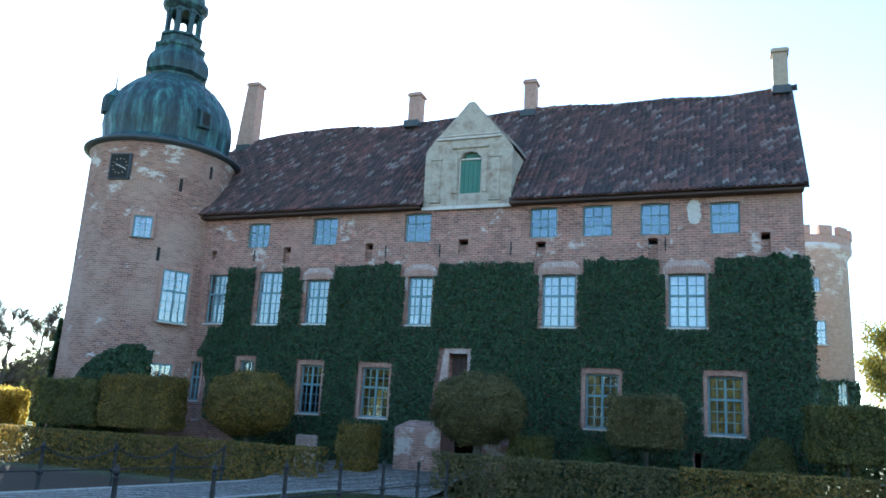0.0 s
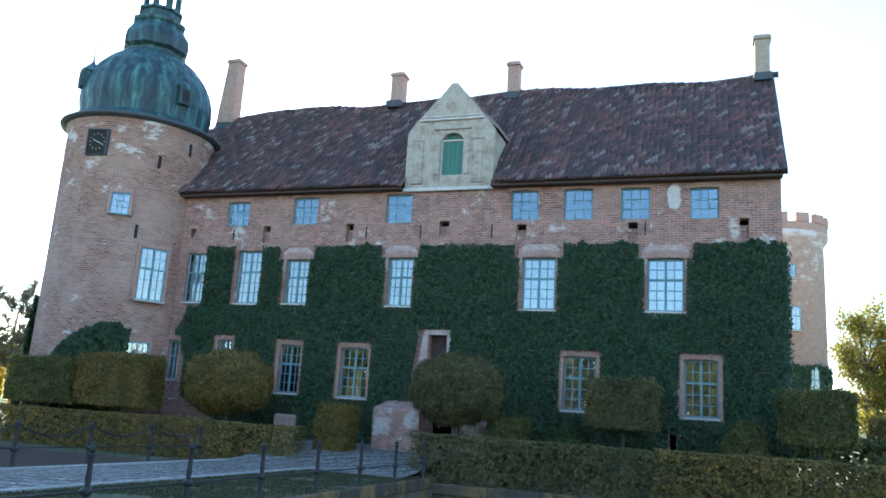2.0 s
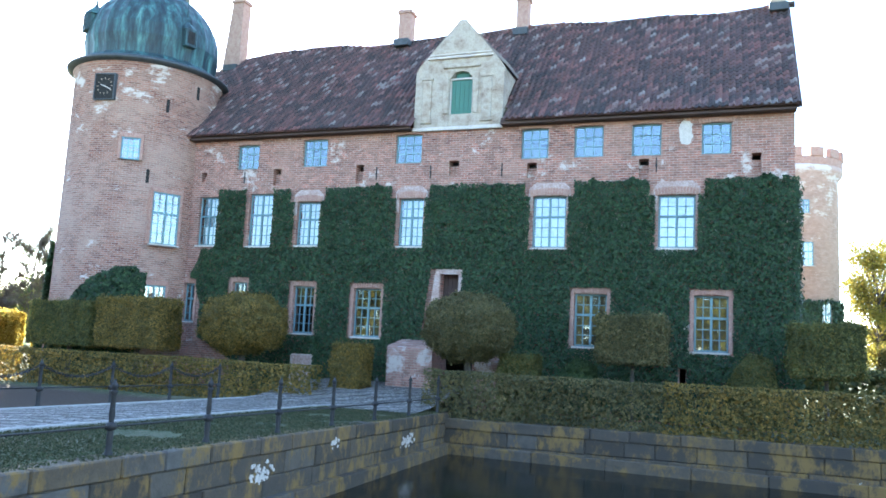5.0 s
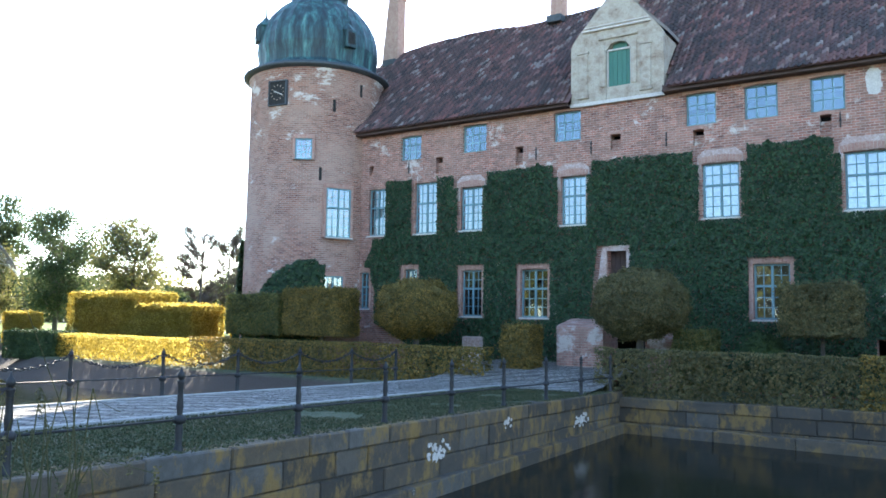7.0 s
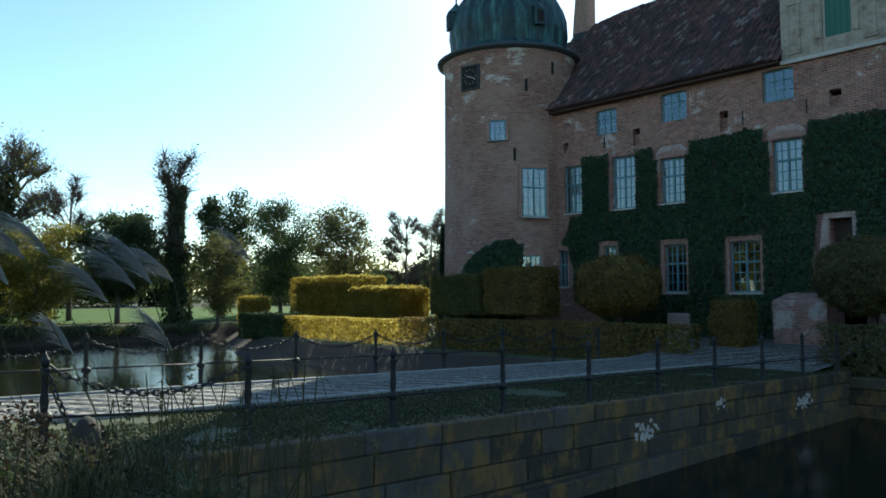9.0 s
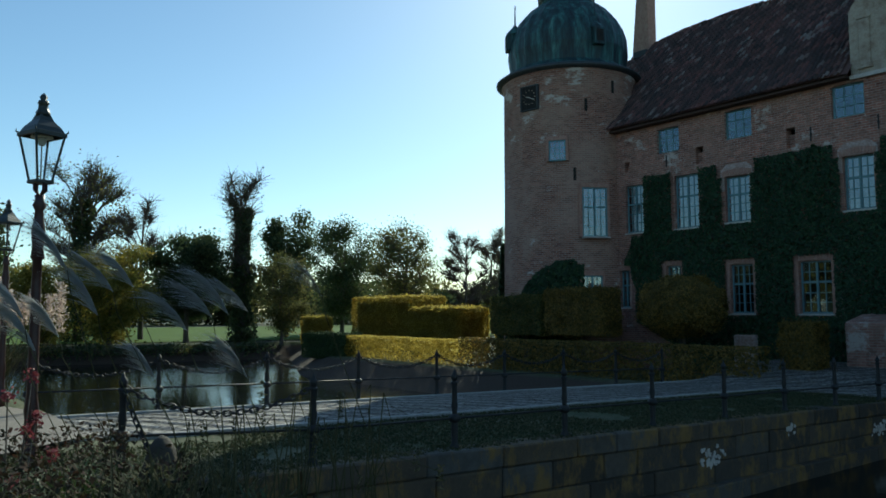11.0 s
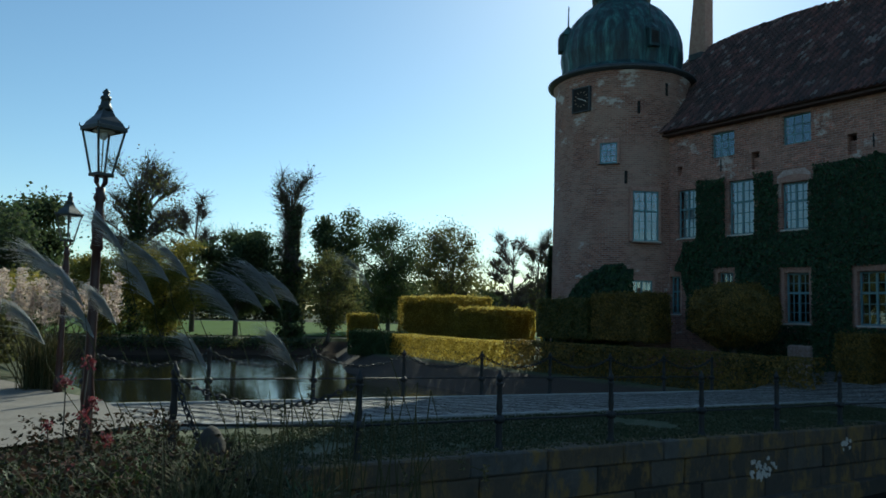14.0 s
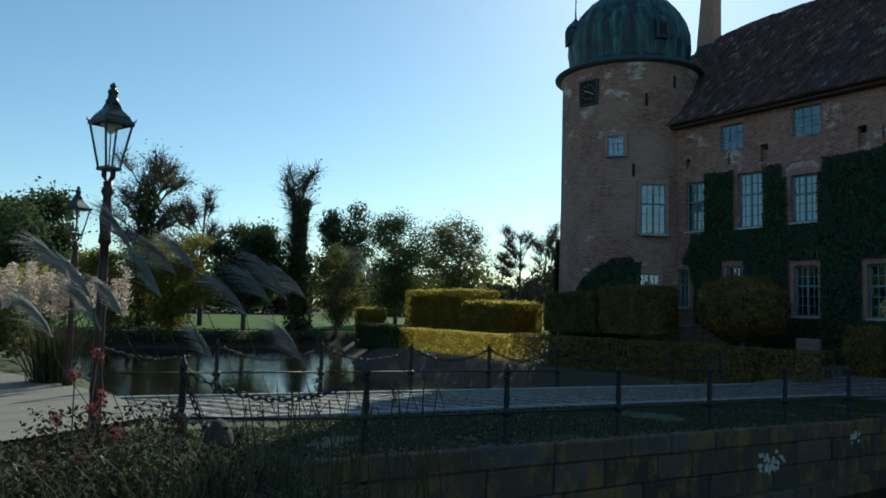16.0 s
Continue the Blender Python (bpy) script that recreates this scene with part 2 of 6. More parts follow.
IVY = leaf("ivy_leaf", [(0.008, 0.026, 0.008), (0.015, 0.046, 0.013), (0.026, 0.066, 0.019), (0.05, 0.098, 0.03)], 0.6, 0.2, 0.25, 0.8)
HEDGE_GREEN = leaf("hornbeam_green", [(0.05, 0.065, 0.018), (0.10, 0.115, 0.03), (0.18, 0.165, 0.04), (0.30, 0.22, 0.06)], 0.65, 0.4)
HEDGE_BROWN = leaf("hornbeam_turning", [(0.08, 0.075, 0.02), (0.17, 0.135, 0.035), (0.31, 0.205, 0.045), (0.50, 0.29, 0.065)], 0.65, 0.4)
# Lit copy of the hornbeam leaf: sunlight put into brighter, yellower colours.
HEDGE_SUNLIT = leaf("hornbeam_sunlit", [(0.24, 0.18, 0.035), (0.44, 0.33, 0.06), (0.62, 0.49, 0.10), (0.74, 0.62, 0.2)], 0.6, 0.8)
HEDGE_YEW = leaf("clipped_yew", [(0.02, 0.04, 0.012), (0.035, 0.065, 0.018), (0.055, 0.09, 0.026), (0.075, 0.11, 0.03)], 0.85, 0.2)
BRUSH = leaf("dry_undergrowth", [(0.018, 0.02, 0.009), (0.035, 0.032, 0.014), (0.07, 0.042, 0.022), (0.12, 0.055, 0.035)], 0.95, 0.2)
HEDGE_GREY = leaf("hornbeam_grey", [(0.07, 0.075, 0.03), (0.13, 0.12, 0.048), (0.21, 0.175, 0.068), (0.32, 0.23, 0.09)], 0.65, 0.45)
FAR_DARK = leaf("far_evergreen", [(0.04, 0.062, 0.026), (0.075, 0.105, 0.042), (0.125, 0.145, 0.06)], 0.7, 0.55, 0.4, 0.3)
FAR_GREEN = leaf("far_green", [(0.08, 0.09, 0.034), (0.15, 0.155, 0.05), (0.25, 0.21, 0.07)], 0.7, 0.6, 0.4, 0.3)
FAR_GOLD = leaf("far_gold", [(0.16, 0.16, 0.035), (0.30, 0.27, 0.05), (0.45, 0.33, 0.07)], 0.7, 0.55, 0.4, 0.3)
TWIG = leaf("bare_twig", [(0.06, 0.045, 0.035), (0.11, 0.085, 0.065), (0.15, 0.12, 0.1)], 0.9, 0.0, 0.3, 0.3)
GRASS = leaf("grass_blade", [(0.025, 0.05, 0.012), (0.05, 0.085, 0.02), (0.085, 0.12, 0.03), (0.14, 0.13, 0.05)], 0.6, 0.3, 0.4, 2.0)
REED = leaf("dry_reed_leaf", [(0.03, 0.04, 0.014), (0.06, 0.065, 0.024), (0.12, 0.105, 0.045), (0.22, 0.18, 0.09)], 0.9, 0.3, 0.3, 2.0)
VERGE = leaf("worn_verge_grass", [(0.025, 0.035, 0.013), (0.045, 0.062, 0.022), (0.075, 0.085, 0.036), (0.13, 0.11, 0.06)], 0.8, 0.25, 0.3, 1.2)
PLUME = leaf("silver_plume", [(0.5, 0.5, 0.5), (0.64, 0.63, 0.61), (0.76, 0.74, 0.71)], 0.8, 0.65, 0.2, 2.0)
PAMPAS = leaf("cream_plume", [(0.52, 0.40, 0.33), (0.68, 0.55, 0.46), (0.78, 0.66, 0.56)], 0.8, 0.5, 0.2, 2.0)
FLOWER = leaf("red_flower", [(0.14, 0.025, 0.035), (0.26, 0.05, 0.06), (0.42, 0.13, 0.12)], 0.6, 0.3, 0.2, 3.0)


def ground_material():
    """Grass with worn earth; the beds of the moat are mud."""
    m = Mat("lawn_and_earth", 0.95)
    v = m.coords(world=True)
    g = m.ramp(m.noise(1.5, 6, 0.7, v), (0.3, (0.03, 0.042, 0.015)), (0.5, (0.055, 0.07, 0.026)), (0.7, (0.09, 0.10, 0.045)))
    g = m.mix(m.step(m.noise(0.35, 6, 0.7, v), 0.5, 0.62), g, (0.12, 0.11, 0.065))
    g = m.mix(m.step(m.noise(5, 5, 0.7, v), 0.55, 0.68), g, (0.16, 0.135, 0.085))
    z = m.n("ShaderNodeSeparateXYZ", Vector=v).outputs["Z"]
    g = m.mix(m.step(z, -0.12, 0.0), (0.06, 0.04, 0.028), g)
    m.color(g).bump(m.noise(25, 5, 0.7, v), 0.6, 0.04)
    return m.m


GROUND = ground_material()
LAWN = mottled("green_far_lawn", [(0.05, 0.095, 0.012), (0.08, 0.14, 0.02), (0.11, 0.17, 0.03)], 0.9, 0.3, 6, 0.3, 0.03)
LAWN.node_tree.nodes["Principled BSDF"].inputs["Specular IOR Level"].default_value = 0.1


def cobble():
    m = Mat("cobbled_road", 0.8)
    v = m.coords(world=True, rot=(0, 0, 35), scale=(1, 0.55, 1))
    vo = m.voronoi(8.0, v)
    ed = m.voronoi(8.0, v, "DISTANCE_TO_EDGE").outputs["Distance"]
    col = m.ramp(vo.outputs["Color"], (0.0, (0.2, 0.185, 0.17)), (0.5, (0.36, 0.335, 0.31)), (1.0, (0.52, 0.485, 0.44)))
    col = m.mix(m.step(ed, 0.0, 0.10), (0.10, 0.09, 0.075), col)
    col = m.mix(m.step(m.noise(0.9, 6, 0.7, v), 0.45, 0.7), col, m.mix(0.4, col, (0.15, 0.13, 0.1)))
    wv = m.n("ShaderNodeTexWave", Vector=m.coords(world=True, rot=(0, 0, 52)), Scale=0.55, Distortion=2.5, Detail=3)
    # Shade of the grooves put into the colour, on top of their bump.
    col = m.mix(m.step(wv.outputs["Fac"], 0.45, 0.1), col, m.mix(0.55, col, (0.07, 0.065, 0.055)))
    m.color(col).bump(m.step(ed, 0, 0.2), 1.0, 0.09).bump(wv.outputs["Fac"], 0.9, 0.16)
    return m.m


COBBLE = cobble()
PATH_GRAVEL = mottled("pale_gravel", [(0.16, 0.135, 0.11), (0.25, 0.215, 0.18), (0.32, 0.28, 0.235)], 0.95, 1.2, 30, 0.4, 0.02)
KERB = mottled("granite_kerb", [(0.2, 0.19, 0.18), (0.31, 0.3, 0.285), (0.38, 0.37, 0.35)], 0.8, 4, 40, 0.3, 0.01)


def moat_stone():
    m = Mat("lichened_moat_stone", 0.88)
    v = m.coords(world=True)
    r = m.own()
    base = m.ramp(r, (0.0, (0.05, 0.038, 0.026)), (0.4, (0.08, 0.062, 0.045)), (0.75, (0.115, 0.082, 0.05)), (1.0, (0.105, 0.098, 0.088)))
    col = m.mix(m.step(m.noise(3.0, 7, 0.72, v), 0.4, 0.68), base, m.mix(0.7, base, (0.045, 0.04, 0.034)))
    col = m.mix(m.step(m.noise(1.7, 7, 0.75, m.coords(world=True, scale=(1, 1, 0.6))), 0.49, 0.60), col, (0.21, 0.125, 0.04))
    col = m.mix(m.step(m.noise(2.1, 8, 0.7, m.coords(world=True, rot=(20, 30, 40))), 0.70, 0.72), col, (0.5, 0.49, 0.46))
    m.color(col).bump(m.noise(9, 7, 0.75, v), 0.6, 0.04).bump(m.noise(40, 4, 0.6, v), 0.3, 0.01)
    return m.m


STONE = moat_stone()
MORTAR = mottled("dark_joint", [(0.05, 0.045, 0.04), (0.09, 0.08, 0.07)], 0.95, 5, 30, 0.3)


def water():
    m = Mat("still_dark_water", 0.12, 0.0, (0.010, 0.012, 0.009))
    m.b.inputs["IOR"].default_value = 1.333
    v = m.coords(world=True, scale=(1, 1.6, 1))
    m.bump(m.noise(0.5, 3, 0.55, v), 0.3, 0.035).bump(m.noise(4, 2, 0.5, v), 0.2, 0.006)
    return m.m


WATER = water()


# ---- building helpers ----
def mesh_ob(name, bm, mat, parent=None, smooth=False):
    me = bpy.data.meshes.new(name)
    bm.normal_update()
    bm.to_mesh(me)
    bm.free()
    me.materials.append(mat)
    if smooth:
        for p in me.polygons:
            p.use_smooth = True
    ob = new(name, me)
    ob.parent = parent
    return ob


def part(name, bm, mat, parent, label="", smooth=False):
    ob = mesh_ob(name, bm, mat, parent, smooth)
    return tagged(ob, label) if label else ob


def thing(name, label, category, loc=(0, 0, 0), group="", kind="", rz=0.0):
    ob = new(name)
    ob.matrix_world = pose(*loc, 0, 0, rz)
    return tagged(ob, label, category, group, kind)


def boxes(*specs, bevel=0.0):
    """A bmesh of boxes, each given as (x0, x1, y0, y1, z0, z1)."""
    bm = bmesh.new()
    for x0, x1, y0, y1, z0, z1 in specs:
        vs = [bm.verts.new((x, y, z)) for z in (z0, z1) for x, y in ((x0, y0), (x1, y0), (x1, y1), (x0, y1))]
        for f in ((3, 2, 1, 0), (4, 5, 6, 7), (0, 1, 5, 4), (1, 2, 6, 5), (2, 3, 7, 6), (3, 0, 4, 7)):
            bm.faces.new([vs[i] for i in f])
    if bevel:
        bmesh.ops.bevel(bm, geom=bm.edges[:], offset=bevel, segments=1, affect="EDGES")
    return bm


def lathe(profile, n=32, bm=None, center=(0, 0), a0=0.0, a1=360.0, rib=0.0):
    """Turns (radius, z) pairs about an upright axis; rib raises every second seam a little."""
    bm = bm or bmesh.new()
    full = abs(a1 - a0 - 360) < 1e-6
    k = n if full else n + 1
    rings = []
    for r, z in profile:
        ring = []
        for i in range(k):
            an = radians(a0 + (a1 - a0) * i / n)
            rr = r + (rib if rib and i % 3 == 0 else 0.0)
            ring.append(bm.verts.new((center[0] + rr * math.sin(an), center[1] - rr * math.cos(an), z)))
        rings.append(ring)
    for lo, hi in zip(rings, rings[1:]):
        for i in range(n):
            j = (i + 1) % k
            bm.faces.new((lo[i], lo[j], hi[j], hi[i]))
    if full:
        bm.faces.new(rings[-1])
        bm.faces.new(rings[0][::-1])
    return bm


def prism(points, y0, y1, axis="y"):
    """Extrudes a polygon of (x, z) pairs from y0 to y1."""
    bm = bmesh.new()
    lo = [bm.verts.new((x, y0, z)) for x, z in points]
    hi = [bm.verts.new((x, y1, z)) for x, z in points]
    bm.faces.new(lo)
    bm.faces.new(hi[::-1])
    for i in range(len(lo)):
        j = (i + 1) % len(lo)
        bm.faces.new((lo[j], lo[i], hi[i], hi[j]))
    bmesh.ops.recalc_face_normals(bm, faces=bm.faces[:])
    return bm


def tube(points, radii, n=6, bm=None):
    """A tapering tube along points."""
    bm = bm or bmesh.new()
    rings = []
    pts = [Vector(p) for p in points]
    for i, p in enumerate(pts):
        d = (pts[min(i + 1, len(pts) - 1)] - pts[max(i - 1, 0)]).normalized()
        u = d.cross(Vector((0.31, 0.95, 0.02)))
        u = (u if u.length > 1e-3 else d.cross(Vector((1, 0, 0)))).normalized()
        w = d.cross(u)
        rings.append([bm.verts.new(p + radii[i] * (math.cos(k * math.tau / n) * u + math.sin(k * math.tau / n) * w)) for k in range(n)])
    for lo, hi in zip(rings, rings[1:]):
        for k in range(n):
            bm.faces.new((lo[k], lo[(k + 1) % n], hi[(k + 1) % n], hi[k]))
    bm.faces.new(rings[0][::-1])
    bm.faces.new(rings[-1])
    return bm


def leaves(name, pts, nrm, size, mat, parent=None, rng=None, flat=0.5, long=1.5):
    """One mesh of small folded leaves at pts, facing roughly along nrm."""
    rng = rng or np.random.default_rng(3)
    n = len(pts)
    nrm = nrm + flat * rng.normal(size=(n, 3))
    nrm /= np.linalg.norm(nrm, axis=1, keepdims=True) + 1e-9
    u = np.cross(nrm, rng.normal(size=(n, 3)))
    u /= np.linalg.norm(u, axis=1, keepdims=True) + 1e-9
    w = np.cross(nrm, u)
    s = (size * rng.uniform(0.6, 1.25, size=n))[:, None]
    tip, tail = pts + u * s * long * 0.5, pts - u * s * long * 0.5
    l, r = pts + w * s * 0.5 - nrm * s * 0.15, pts - w * s * 0.5 - nrm * s * 0.15
    co = np.stack([tail, r, tip, l], 1).reshape(-1, 3)
    idx = np.arange(n)[:, None] * 4
    tri = np.concatenate([idx + [0, 1, 2], idx + [0, 2, 3]], 1).reshape(-1, 3)
    me = bpy.data.meshes.new(name)
    me.vertices.add(len(co))
    me.vertices.foreach_set("co", co.astype(np.float32).ravel())
    me.loops.add(tri.size)
    me.loops.foreach_set("vertex_index", tri.astype(np.int32).ravel())
    me.polygons.add(len(tri))
    me.polygons.foreach_set("loop_start", np.arange(0, tri.size, 3, dtype=np.int32))
    me.update(calc_edges=True)
    me.materials.append(mat)
    ob = new(name, me)
    ob.parent = parent
    return ob


# ---- the ground, the moat and the bridge ----
def bridge_z(y):
    return 0.20 - 0.0225 * (y + 4.85)


WATER_Z = -1.08
WALL_X, ROAD_NEAR, ROAD_FAR, BRIDGE_LEFT = -11.15, -14.85, -18.1, -18.9
SHORE = -26.3


def far_side(x, y):
    """Metres beyond the moat's far shore."""
    return -61.15 + 0.166 * (y - 1.4) - x


def ground_z(x, y):
    n = 0.10 * noise.noise(Vector((x * 0.12, y * 0.12, 0.3))) + 0.03 * noise.noise(Vector((x * 0.7, y * 0.7, 2.0)))
    if far_side(x, y) > 1.0 or x < -140 or y > 160 or x > 150:
        return 0.22 + 0.004 * min(60, max(0.0, far_side(x, y))) + n * 0.5
    if y <= SHORE:
        return 0.86 + n * 0.5 - (0.10 if x < -9 else 0.25 * max(0.0, 1 - (SHORE - y) / 2.0))
    if BRIDGE_LEFT < x < WALL_X - 0.1 and y < -4.5:
        return bridge_z(y)
    front = -4.55 if x > BRIDGE_LEFT else -8.7 + 0.45 * max(0.0, -44.0 - x)
    if x < 60 and front < y < 75:
        k = 1.0 if x > BRIDGE_LEFT else min(1.0, (y - front) / 3.0)
        return -1.6 + (1.62 + n * 0.3) * k
    if far_side(x, y) > -1.0:
        return -0.7 + 0.9 * far_side(x, y)
    return -2.3


def build_ground():
    xs = sorted(set([-1500, -800, -400, -250, -180] + [float(v) for v in np.arange(-140, -68, 3)] + [float(v) for v in np.arange(-67, -55.5, 0.7)] + [float(v) for v in np.arange(-55, -23.5, 0.75)]
                    + [BRIDGE_LEFT - 0.02, BRIDGE_LEFT + 0.02] + [float(v) for v in np.arange(-22, -11.5, 0.5)] + [WALL_X - 0.12, WALL_X - 0.08] + [float(v) for v in np.arange(-10.5, 12, 0.9)]
                    + [16, 24, 32, 45, 59.5, 60.5, 80, 110, 149, 151, 250, 500, 1500]))
    ys = sorted(set([-1500, -500, -200, -100, -60, -45, -38] + [float(v) for v in np.arange(-34, -26.4, 0.6)] + [SHORE - 0.02, SHORE + 0.02] + [float(v) for v in np.arange(-25.5, -7.6, 1.0)]
                    + [-8.7, -8.2, -7.8, -7.42, -7.38, -6.9, -6.4, -5.9, -5.4, -4.9, -4.56, -4.54, -4.4] + [float(v) for v in np.arange(-4, 12, 1.0)] + [16, 24, 34, 46, 60, 74, 76, 95, 120, 159, 161, 300, 800, 1500]))
    bm = bmesh.new()
    g = [[bm.verts.new((x, y, ground_z(x, y))) for x in xs] for y in ys]
    for j in range(len(ys) - 1):
        for i in range(len(xs) - 1):
            bm.faces.new((g[j][i], g[j][i + 1], g[j + 1][i + 1], g[j + 1][i]))
    tagged(mesh_ob("ground", bm, GROUND, smooth=True), "grassy castle ground with earth banks round the moat", "ground", kind="structure")


build_ground()
bm = boxes((-150, 60, -60, 80, WATER_Z - 0.02, WATER_Z))
tagged(mesh_ob("water", bm, WATER), "still dark water of the castle moat", "water", kind="structure")

bm = bmesh.new()
ln = [[bm.verts.new((-61.15 + 0.166 * (y - 1.4) - q, y, 0.31 + 0.004 * min(60, q))) for q in (4.0, 20, 40, 62)] for y in (-70, -40, -15, 10, 40, 80)]
for a_, b_ in zip(ln, ln[1:]):
    for k in range(3):
        bm.faces.new((a_[k], b_[k], b_[k + 1], a_[k + 1]))
tagged(mesh_ob("lawn", bm, LAWN), "bright green mown lawn beyond the moat", "lawn", kind="structure")

# The cobbled road over the bridge and on along the shore.
bm = bmesh.new()
rows_y = [-6.4, -10, -15, -20, -25, -26.9]
ring = [[bm.verts.new((x, y, bridge_z(y) + 0.03 + 0.03 * math.sin(math.pi * k / 6))) for k, x in enumerate(np.linspace(ROAD_FAR, ROAD_NEAR, 7))] for y in rows_y]
for lo, hi in zip(ring, ring[1:]):
    for k in range(6):
        bm.faces.new((lo[k], hi[k], hi[k + 1], lo[k + 1]))
bmesh.ops.recalc_face_normals(bm, faces=bm.faces[:])
tagged(mesh_ob("road", bm, COBBLE), "cobbled road with worn grooves over the bridge", "road", kind="structure")
bm = bmesh.new()
pv = [bm.verts.new((x, y, 0.815)) for x, y in ((-18.1, -26.4), (-14.85, -26.4), (-13.5, -28.3), (-12.5, -31.5), (-16, -37), (-60, -42), (-60, -29.5), (-26, -28.4))]
bm.faces.new(pv)
bmesh.ops.recalc_face_normals(bm, faces=bm.faces[:])
tagged(mesh_ob("path", bm, PATH_GRAVEL), "pale gravel path leaving the bridge", "path", kind="structure")
bm = bmesh.new()
court = [[bm.verts.new((x, y, z)) for x in (-18.2, -15.0, -11.6)] for y, z in ((-6.6, bridge_z(-6.6) + 0.02), (-5.2, 0.34), (-3.6, 0.6), (-1.6, 0.74), (0.3, 0.8))]
for lo, hi in zip(court, court[1:]):
    for k in range(2):
        bm.faces.new((lo[k], lo[k + 1], hi[k + 1], hi[k]))
tagged(mesh_ob("forecourt", bm, COBBLE), "cobbled approach before the castle gate", "road", kind="structure")


def kerb(x, name_label):
    k = thing("kerb", name_label, "kerb", kind="structure")
    y = -5.0
    rng = random.Random(int(-x))
    i = 0
    while y > -26:
        ln = rng.uniform(0.8, 1.3)
        bm = boxes((x - 0.07, x + 0.07, -ln + 0.015, 0, -0.1, 0.085), bevel=0.012)
        s = part("kerb_stone", bm, KERB, k)
        s.matrix_basis = pose(rng.uniform(-0.01, 0.01), y, bridge_z(y) - 0.01, -1.29, 0, 0)
        y -= ln
        i += 1


kerb(ROAD_NEAR, "row of pale granite kerb stones beside the cobbles")
kerb(ROAD_FAR, "row of granite kerb stones on the water side")

# Stone walls of the moat, block by block, with a footing at the water.
block_cache = {}


def block(ln, h, d=0.5):
    key = (round(ln, 1), round(h, 2), d)
    if key not in block_cache:
        bm = boxes((0, key[0] - 0.014, 0, d, 0, key[1] - 0.014), bevel=0.025)
        rng = random.Random(str(key))
        for v in bm.verts:
            v.co += Vector((0, rng.uniform(-0.012, 0.012), rng.uniform(-0.006, 0.006)))
        me = bpy.data.meshes.new("stone_block")
        bm.to_mesh(me)
        bm.free()
        me.materials.append(STONE)
        block_cache[key] = me
    return block_cache[key]


def stone_wall(label, origin, rz, length, top, rng):
    """Courses of blocks along x from origin, turned by rz; top(s) is the wall's height along it."""
    w = thing("moat_wall", label, "wall", origin, kind="structure", rz=rz)
    steps = 24
    bm = bmesh.new()
    vs = [[bm.verts.new((length * i / steps, 0.05, z)) for z in (-2.4, top(length * i / steps) - 0.03)] for i in range(steps + 1)]
    bk = [[bm.verts.new((length * i / steps, 0.45, z)) for z in (-2.4, top(length * i / steps) - 0.03)] for i in range(steps + 1)]
    for i in range(steps):
        bm.faces.new((vs[i][0], vs[i + 1][0], vs[i + 1][1], vs[i][1]))
        bm.faces.new((vs[i][1], vs[i + 1][1], bk[i + 1][1], bk[i][1]))
    part("wall_core", bm, MORTAR, w)
    tilt = math.degrees(math.atan2(top(length) - top(0.0), length))
    for c in range(6):
        s = -rng.uniform(0, 0.9)
        h = (0.34, 0.46, 0.44, 0.5, 0.46, 0.5)[c]
        down = (0.34, 0.80, 1.24, 1.74, 2.2, 2.7)[c]
        while s < length:
            ln = round(rng.uniform(0.9, 2.1), 1)
            z = top(min(max(s, 0), length)) - down
            if z + h > WATER_Z - 0.1:
                b = new("stone_block", block(ln, h))
                b.parent = w
                b.matrix_basis = pose(s, rng.uniform(-0.014, 0.014) - (0.03 if c == 0 else 0), z, 0, -tilt, 0)
            s += ln
    s = -0.5
    while s < length:
        ln = round(rng.uniform(1.4, 2.6), 1)
        b = new("footing_stone", block(ln, 0.62, 0.8))
        b.parent = w
        b.matrix_basis = pose(s, -0.22, -1.36 + rng.uniform(-0.01, 0.01), 0, 0, 0)
        s += ln
    return w


# The bridge's wall faces the camera's side (+x): its own x runs towards the castle.
stone_wall("grey ashlar wall of the bridge, spotted with orange lichen", (WALL_X, -28.0, 0), 90, 23.2, lambda s: bridge_z(-28.0 + s) + 0.03, random.Random(5))
stone_wall("weathered stone wall of the moat below the hedge", (WALL_X, -4.85, 0), 0, 40.0, lambda s: 0.06 + 0.013 * min(s, 12.0), random.Random(8))

# ---- the castle ----
EAVE_Z, RIDGE_Z, RIDGE_Y, LEFT_X, RIGHT_X = 11.4, 17.7, 5.5, -26.5, -0.18
# windows: x0, x1, z0, z1
UPPER = [(-23.79, -22.61, 9.96, 11.11), (-20.31, -19.07, 9.98, 11.23), (-15.77, -14.56, 9.98, 11.24), (-10.24, -9.12, 9.99, 11.23), (-8.10, -6.95, 9.97, 11.23), (-5.88, -4.78, 9.95, 11.20), (-3.34, -2.30, 9.92, 11.13)]
MAIN = [(-25.69, -24.65, 6.42, 8.70), (-22.92, -21.68, 6.40, 8.80), (-20.38, -19.25, 6.44, 8.39), (-15.44, -14.34, 6.43, 8.46), (-9.66, -8.33, 6.40, 8.46), (-4.86, -3.53, 6.42, 8.42)]
LOW = [(-26.13, -25.54, 2.89, 4.64), (-23.47, -22.69, 2.64, 4.74), (-20.28, -19.23, 2.60, 4.64), (-17.31, -16.04, 2.58, 4.62), (-7.90, -6.67, 2.64, 4.64), (-3.54, -2.36, 2.66, 4.69)]
